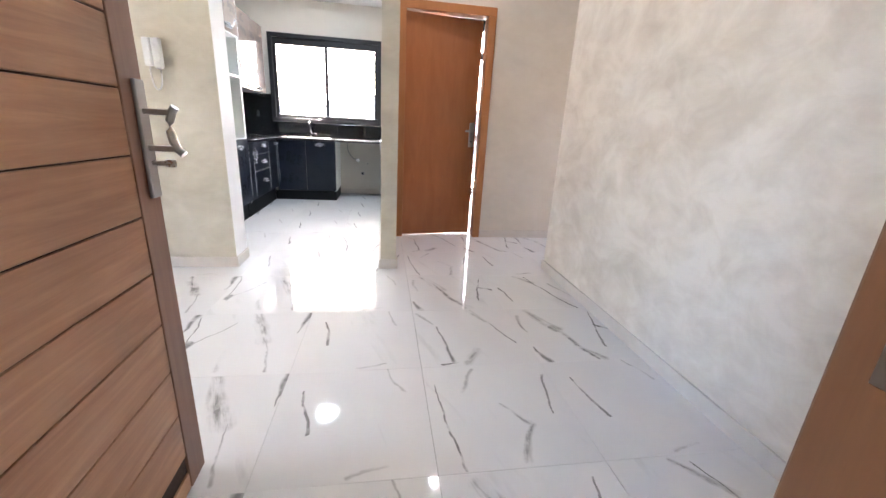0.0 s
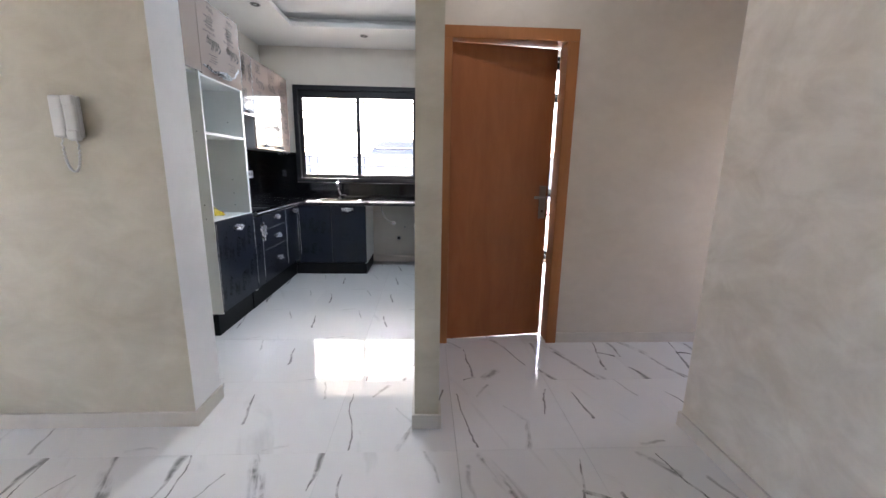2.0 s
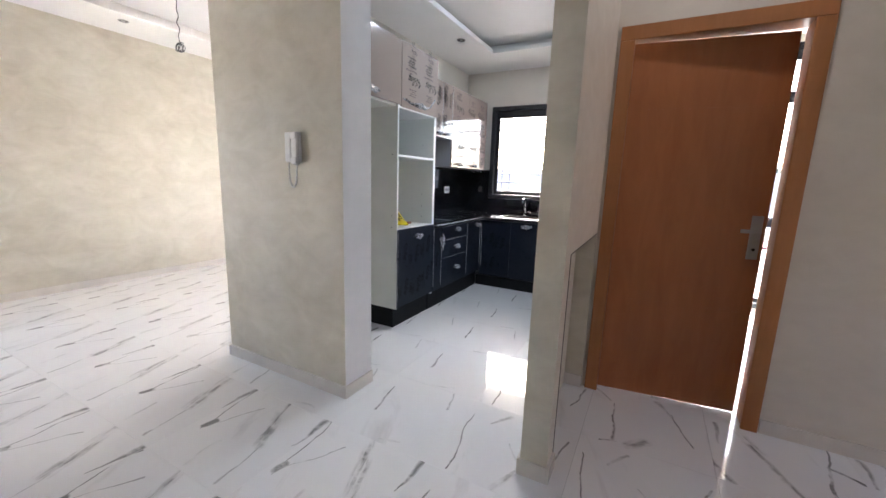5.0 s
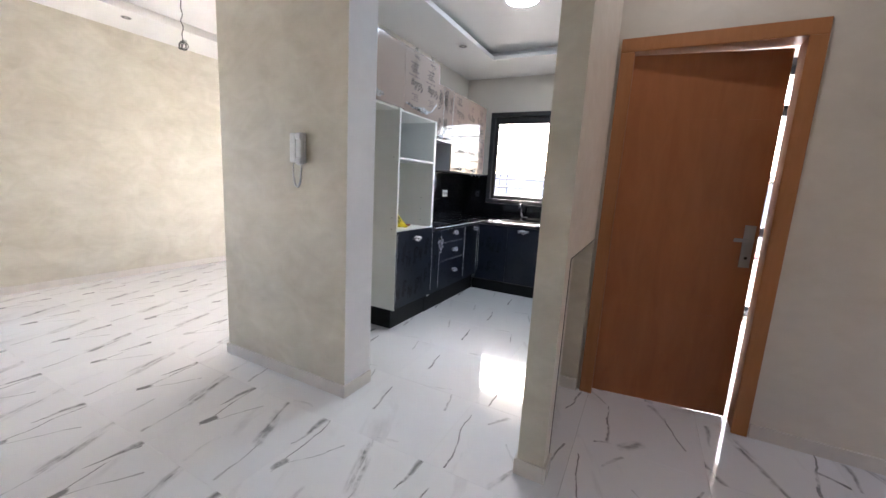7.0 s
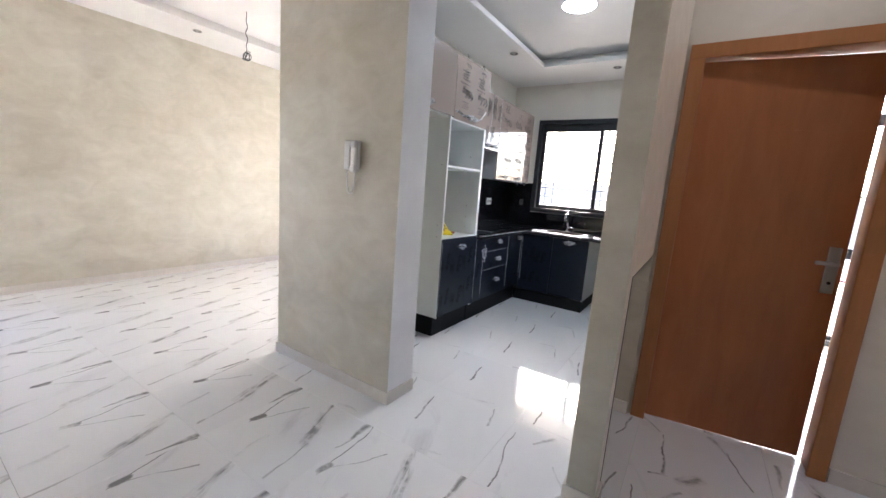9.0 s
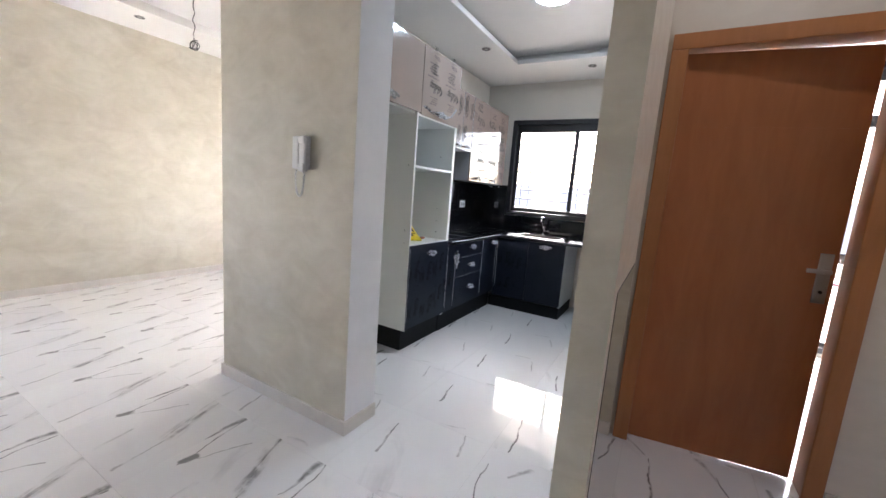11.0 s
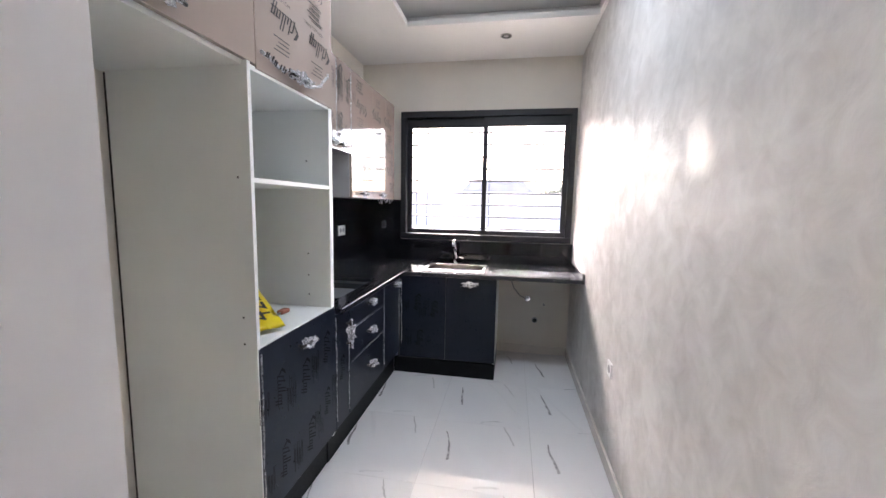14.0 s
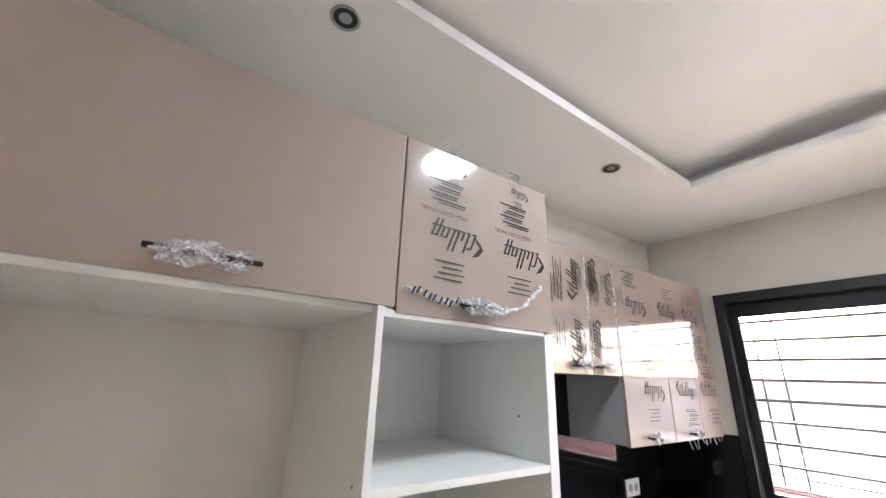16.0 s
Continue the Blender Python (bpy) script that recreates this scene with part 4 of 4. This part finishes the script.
for a, b in ((FX + 0.003, -0.482), (-0.48, -0.074)):
    f = part("door", boxes((a, b, FY, FY + 0.019, 0.145, 0.834), bevel=0.0015), M_NAVY, sinkbase)
    if a > -0.6:
        handle_on(f, (-0.283, FY, 0.79), 0, X, -Y, 0.13, 0.9)
    else:
        print_on(f, [((-0.72, FY - 0.002, 0.6), -Z, X, 0.12), ((-0.58, FY - 0.002, 0.55), -Z, X, 0.12), ((-0.7, FY - 0.002, 0.3), -Z, X, 0.12)], M_INKD)
        film_edges(f, ((a + 0.01, FY, 0.8), (a + 0.014, FY, 0.25), -Y), 15)
part("plinth", boxes((FX - 0.05, -0.073, FY + 0.012, FY + 0.03, 0, 0.13), (-0.091, -0.073, FY + 0.03, 6.9, 0, 0.123)), M_BLACKP, sinkbase, "black plinth")

# worktop and splashback
CZ = 0.84
work = thing("worktop", "L-shaped polished black granite worktop with upstand", "worktop")
SX0, SX1, SY0, SY1 = -0.70, -0.19, 6.39, 6.77
HX0, HX1, HY0, HY1 = -1.31, -0.945, 5.32, 5.93
part("slab", boxes((HX1, -0.83, TE, 6.27, CZ, 0.87), (KX0, HX0, TE, 6.27, CZ, 0.87), (HX0, HX1, TE, HY0, CZ, 0.87), (HX0, HX1, HY1, 6.27, CZ, 0.87)), M_GRANITE, work, "slab with an empty hob cut-out")
# Thin steel tube imitates the highlight along the polished granite edge.
part("edge_trim", tube(bmesh.new(), [(-0.8295, TE, 0.8685), (-0.8295, 6.27, 0.8685)], 0.0025, 8), M_STEEL, work, "bright line standing in for the glint of the polished edge")
part("slab", boxes((KX0, SX0, 6.27, 6.979, CZ, 0.87), (SX1, KX1 - 0.001, 6.27, 6.979, CZ, 0.87), (SX0, SX1, 6.27, SY0, CZ, 0.87), (SX0, SX1, SY1, 6.979, CZ, 0.87)), M_GRANITE, work)
part("upstand", boxes((-1.06, KX1, 6.955, 6.979, 0.8705, 1.075), bevel=0.002), M_SPLASH, work)
part("upstand", boxes((KX1 - 0.02, KX1 - 0.001, 6.27, 6.954, 0.8705, 0.915), bevel=0.002), M_GRANITE, work)
part("upstand", boxes((KX0 + 0.022, KX0 + 0.036, TE, 6.954, 0.8705, 0.93), bevel=0.002), M_GRANITE, work)
splash = thing("splashback", "glossy black granite splashback under the wall cabinets", "splashback")
part("panel", boxes((KX0 + 0.001, KX0 + 0.02, TE, 6.979, 0.8705, 1.765)), M_SPLASH, splash)
part("panel", boxes((KX0 + 0.02, -1.062, 6.96, 6.979, 0.8705, 1.46)), M_SPLASH, splash)

# sink and tap
sink = thing("sink", "stainless steel inset sink in the granite worktop", "sink")
SCX, SCY = (SX0 + SX1) / 2, (SY0 + SY1) / 2


def rounded(bm, hx, hy, r, z, n=6):
    """A loop of a rounded rectangle about the sink's middle."""
    loop = []
    for qx, qy, a0 in ((1, 1, 0), (-1, 1, 90), (-1, -1, 180), (1, -1, 270)):
        for k in range(n + 1):
            a = radians(a0 + 90 * k / n)
            loop.append(bm.verts.new((SCX + qx * (hx - r) + r * math.cos(a), SCY + qy * (hy - r) + r * math.sin(a), z)))
    return loop


def skinned(rows, closed=True):
    """Joins loops of the same count by quads."""
    bm = bmesh.new()
    loops = [rounded(bm, *row) for row in rows]
    for p, q in zip(loops, loops[1:]):
        for k in range(len(p)):
            bm.faces.new((p[k], p[(k + 1) % len(p)], q[(k + 1) % len(p)], q[k]))
    if closed:
        bm.faces.new(loops[-1])
    return bm


SHX, SHY = (SX1 - SX0) / 2, (SY1 - SY0) / 2
part("rim", skinned([(SHX + 0.009, SHY + 0.009, 0.012, 0.8705), (SHX + 0.007, SHY + 0.007, 0.012, 0.8735), (SHX - 0.012, SHY - 0.012, 0.09, 0.8735), (SHX - 0.018, SHY - 0.018, 0.09, 0.868)], False), M_SINK, sink, smooth=True)
part("bowl", skinned([(SHX - 0.017, SHY - 0.017, 0.09, 0.869), (SHX - 0.024, SHY - 0.024, 0.085, 0.74), (SHX - 0.05, SHY - 0.05, 0.07, 0.71), (SHX - 0.09, SHY - 0.09, 0.05, 0.7035)]), M_SINK, sink, smooth=True)
part("drain", rod(bmesh.new(), (-0.445, 6.58, 0.7062), (-0.445, 6.58, 0.709), 0.04, 20), M_CHROME, sink)
tap = thing("tap", "chrome single-lever kitchen tap behind the sink", "tap", (-0.49, 6.86, 0.871))
part("base", rod(bmesh.new(), (0, 0, 0), (0, 0, 0.012), 0.028, 20), M_CHROME, tap, smooth=False)
part("column", tube(bmesh.new(), [(0, 0, 0.01), (0, 0, 0.05), (-0.004, 0.0, 0.09), (0, 0, 0.14)], 0.02, 16), M_CHROME, tap, smooth=True)
part("spout", tube(bmesh.new(), [(0, 0, 0.1), (0, -0.01, 0.17), (0, -0.03, 0.21), (0, -0.07, 0.225), (0, -0.12, 0.215), (0, -0.14, 0.185), (0, -0.14, 0.17)], 0.013, 14), M_CHROME, tap, smooth=True)
part("lever", tube(bmesh.new(), [(0.012, 0, 0.045), (0.045, -0.005, 0.055), (0.085, -0.01, 0.045)], 0.008, 10), M_CHROME, tap, smooth=True)

# ---- small things ----
def plate(name, label, cat, at, normal, w, h, modules, kind="switch"):
    """A wall plate with modules; at: its middle on the wall."""
    t = thing(name, label, cat, at)
    nrm = Vector(normal)
    u = Z.cross(nrm)
    m = Matrix((u, nrm, Z)).transposed().to_4x4()

    def p(nm, bm, mat):
        bm.transform(m)
        return part(nm, bm, mat, t)
    p("plate", boxes((-w / 2, w / 2, 0, 0.009, -h / 2, h / 2), bevel=0.003), M_PLAST)
    step = (w - 0.02) / modules
    for k in range(modules):
        x = -w / 2 + 0.01 + step * (k + 0.5)
        if kind == "switch":
            p("rocker", boxes((x - step * 0.44, x + step * 0.44, 0.009, 0.014, -h * 0.36, h * 0.36), bevel=0.002), M_PLAST)
        else:
            r = min(step, h) * 0.36
            p("socket_face", rod(bmesh.new(), (x, 0.008, 0), (x, 0.0105, 0), r, 20), M_GREYP)
            for s in (-0.0095, 0.0095):
                p("pin_hole", rod(bmesh.new(), (x + s, 0.0104, 0), (x + s, 0.0112, 0), 0.003, 8), M_DARK)
    return t


plate("light_switch", "white three-gang light switch plate on the partition", "light switch", (KX1, 3.85, 0.94), (-1, 0, 0), 0.17, 0.082, 3)
plate("wall_socket", "small white socket plate low on the kitchen wall", "socket", (KX1, 5.42, 0.545), (-1, 0, 0), 0.08, 0.08, 1, "socket")
plate("wall_socket", "white double socket on the black splashback", "socket", (KX0 + 0.02, 6.40, 1.18), (1, 0, 0), 0.13, 0.085, 2, "socket")

# door phone
phone = thing("door_phone", "white wall-mounted door phone with curly cord", "intercom", (-0.858, 3.462, 1.46))
part("base", boxes((-0.056, 0.05, -0.016, 0, -0.08, 0.088), bevel=0.006), M_PLAST, phone)
part("cradle", boxes((-0.056, -0.006, -0.034, -0.014, -0.08, 0.088), bevel=0.009), M_PLAST, phone, "slim white body beside the handset")
bm = boxes((0.006, 0.054, -0.044, -0.018, -0.094, 0.088), bevel=0.01)
box(bm, 0.008, 0.052, -0.05, -0.03, 0.045, 0.086, bevel=0.009)
box(bm, 0.008, 0.052, -0.05, -0.03, -0.092, -0.05, bevel=0.009)
part("handset", bm, M_PLAST, phone, "white handset")
pts = []
for k in range(121):
    a = k / 120
    ang = math.pi * (1 + a)
    cx, cz = 0.005 + 0.032 * math.cos(ang), -0.085 - 0.135 * math.sin(math.pi * a) ** 0.7
    pts.append((cx + 0.003 * math.cos(a * 150), -0.03 + 0.003 * math.sin(a * 150), cz))
part("cord", tube(bmesh.new(), pts, 0.0034, 6), M_PLAST, phone, "curled white cord", True)

# downlights and lamp
ring_bm = bmesh.new()
N = 28
prof = [(0.044, 0.0), (0.046, -0.004), (0.040, -0.007), (0.036, -0.004), (0.033, 0.03)]
rings = [[ring_bm.verts.new((r * math.cos(k * math.tau / N), r * math.sin(k * math.tau / N), z)) for k in range(N)] for r, z in prof]
for s, t in zip(rings, rings[1:]):
    for k in range(N):
        ring_bm.faces.new((s[k], s[(k + 1) % N], t[(k + 1) % N], t[k]))
spot = thing("downlight", "unlit round recessed downlight with dark metal ring", "downlight", (-0.955, 5.724, HK), group="ceiling downlights")
part("ring", ring_bm, M_NICKEL, spot, smooth=True)
part("reflector", rod(bmesh.new(), (0, 0, -0.0005), (0, 0, -0.003), 0.037, 24), M_DARK, spot)
part("bulb", rod(bmesh.new(), (0, 0, -0.003), (0, 0, -0.006), 0.02, 20, 0.014), M_NICKEL, spot)
for at in ((-0.075, 6.50, HK), (-0.946, 4.333, HK), (-3.97, 4.03, H), (-3.97, 2.3, H), (-3.97, 5.8, H)):
    copy_thing(spot, pose(*at))

hall_lamp = thing("downlight", "lit round recessed downlight in the hall ceiling", "downlight", (1.2, 3.86, H), group="ceiling downlights")
ring2 = part("ring", rod(bmesh.new(), (0, 0, -0.0005), (0, 0, -0.004), 0.052, 28, 0.05), M_NICKEL, hall_lamp)
part("bulb", rod(bmesh.new(), (0, 0, -0.004), (0, 0, -0.006), 0.042, 24), M_SPOTLIT, hall_lamp, "glowing bulb")

lamp = thing("ceiling_lamp", "round lit white LED panel on the kitchen ceiling", "ceiling lamp", (-0.158, 5.165, TZ))
part("rim", rod(bmesh.new(), (0, 0, 0), (0, 0, -0.008), 0.14, 40, 0.138), M_PLAST, lamp)
part("diffuser", rod(bmesh.new(), (0, 0, -0.008), (0, 0, -0.010), 0.13, 40, 0.128), M_LED, lamp, "glowing cool white diffuser")

# bare wire in the living room
wire = thing("ceiling_wire", "bare coiled electric wire hanging from the ceiling", "wire", (-3.12, 4.1, H + 0.08))
rng = random.Random(8)
pts = [(0.02 * math.sin(k * 0.9) * (k / 24), 0.012 * math.cos(k * 0.7) * (k / 24), -0.0155 * k) for k in range(25)]
part("strand", tube(bmesh.new(), pts, 0.004, 6), M_DARK, wire, "", True)
for j in range(4):
    r, ph = rng.uniform(0.03, 0.06), rng.uniform(0, 6)
    tilt = Euler((rng.uniform(0, 3), rng.uniform(0, 3), rng.uniform(0, 3))).to_quaternion()
    pts = [Vector((0.005, 0, -0.42)) + tilt @ Vector((r * math.cos(k * 0.35 + ph), r * (0.7 + 0.01 * k) * math.sin(k * 0.35 + ph), 0.002 * k - 0.03)) for k in range(24)]
    part("coil", tube(bmesh.new(), pts, 0.0034, 6), M_DARK, wire, "", True)

# yellow bag with dark digits leaning in the oven bay
bag = thing("plastic_bag", "stiff yellow plastic bag with black digits leaning in the oven bay", "bag", (-0.99, 4.565, 0.887))
bm = bmesh.new()
G = 16
grid = {}
for side in (0, 1):
    for i in range(G + 1):
        for j in range(G + 1):
            a, b = i / G, j / G
            bulge = 0.012 * math.sin(math.pi * a) * math.sin(math.pi * b) + 0.0015
            nz = noise.noise(Vector((a * 4, b * 4, side * 3.0)))
            top = 0.47 - 0.26 * max(0, a - 0.4)
            grid[side, i, j] = bm.verts.new(((a - 0.5) * 0.18, (1 if side else -1) * bulge + 0.008 * nz, b * top + 0.005 * nz * b))
for side in (0, 1):
    for i in range(G):
        for j in range(G):
            bm.faces.new([grid[side, i, j], grid[side, i + 1, j], grid[side, i + 1, j + 1], grid[side, i, j + 1]])
bmesh.ops.remove_doubles(bm, verts=bm.verts, dist=0.0032)
sack = part("sack", bm, M_YELLOW, bag, "creased yellow film", True)
words("4223", (0.06, -0.0215, 0.03), (0, 0, 1), (-1, 0, 0), 0.125, M_DARK, sack)
along, across = Vector((-0.4, 0.27, 0.18)).normalized(), Vector((0.56, 0.83, 0)).normalized()
bag.matrix_basis = Matrix.Translation((-0.945, 4.61, 0.905)) @ Matrix((across, along.cross(across), along)).transposed().to_4x4() @ Matrix.Scale(1.12, 4)

cable = thing("cable", "short grey cable with plug lying in the oven bay", "cable", (-1.1, 4.7, 0.886))
pts = [(0, -0.05, 0.005), (0.02, 0.02, 0.012), (0.05, 0.08, 0.02), (0.06, 0.14, 0.012), (0.06, 0.2, 0.008)]
part("lead", tube(bmesh.new(), pts, 0.004, 8), M_GREYP, cable, "", True)
part("plug", boxes((0.04, 0.075, 0.19, 0.25, 0, 0.02), bevel=0.006), M_RED, cable, "reddish plug")

# pipe, hole and drain in the dishwasher bay
pipe = thing("water_pipe", "grey flexible water hose with chrome wall valve", "pipe", (0.2, YB, 0.54))
pts = [(-0.16, -0.03, 0.29), (-0.16, -0.03, 0.18), (-0.13, -0.035, 0.1), (-0.07, -0.04, 0.03), (0.0, -0.035, 0.0)]
part("hose", tube(bmesh.new(), pts, 0.008, 10), M_STEEL, pipe, "", True)
part("valve", rod(rod(bmesh.new(), (0, 0, 0), (0, -0.06, 0), 0.014), (0, -0.005, 0), (0, -0.01, 0), 0.026, 20), M_CHROME, pipe)
outlet = thing("wall_outlet", "small capped chrome outlet in the wall", "outlet", (0.355, YB, 0.49))
part("cap", rod(bmesh.new(), (0, 0, 0), (0, -0.018, 0), 0.011), M_NICKEL, outlet)
drain = thing("drain_pipe", "grey open drain pipe stub in the wall", "drain", (0.275, YB, 0.335))
part("stub", rod(bmesh.new(), (0, 0, 0), (0, -0.025, 0), 0.026, 20), M_GREYP, drain)
part("bore", rod(bmesh.new(), (0, -0.025, 0), (0, -0.0255, 0), 0.019, 20), M_DARK, drain)

# ---- floor ----
floor = struct("floor", boxes((-4.6, 4.75, -1.6, 7.15, -0.25, -0.012)), M_GROUT, "white polished marble-look floor tiles with grey veins", "floor")
TW, OX, OY = 0.6, 0.185, 0.25
tiles = {}
for kind in VEINS:
    tiles[kind] = mesh_of("tile", box(bmesh.new(), 0.0, TW - 0.0012, 0.0, TW - 0.0012, -0.012, 0.0), M_TILES[kind])
for i in range(-9, 8):
    for j in range(-4, 13):
        x, y = OX + i * TW, OY + j * TW
        if x + TW < -4.45 or x > 4.6 or y > 7.0 or y + TW < -1.45 or (y < 0.4 and not -1.6 < x < 2.25) or (x > 3.5 and y < 4.2):
            continue
        if x < -0.3:
            kind = "drift" if y < 3.2 or x < -1.5 else "sparse"
        elif x > 1.3:
            kind = ("cross", "line", "sparse")[j % 3]
        elif x > 0.7:
            kind = ("branch", "cross", "curl")[j % 3]
        else:
            kind = "curl" if 3.2 < y < 4.0 else "sparse"
        ob = new("tile", tiles[kind])
        ob.location = (x, y, 0)
        ob.parent = floor
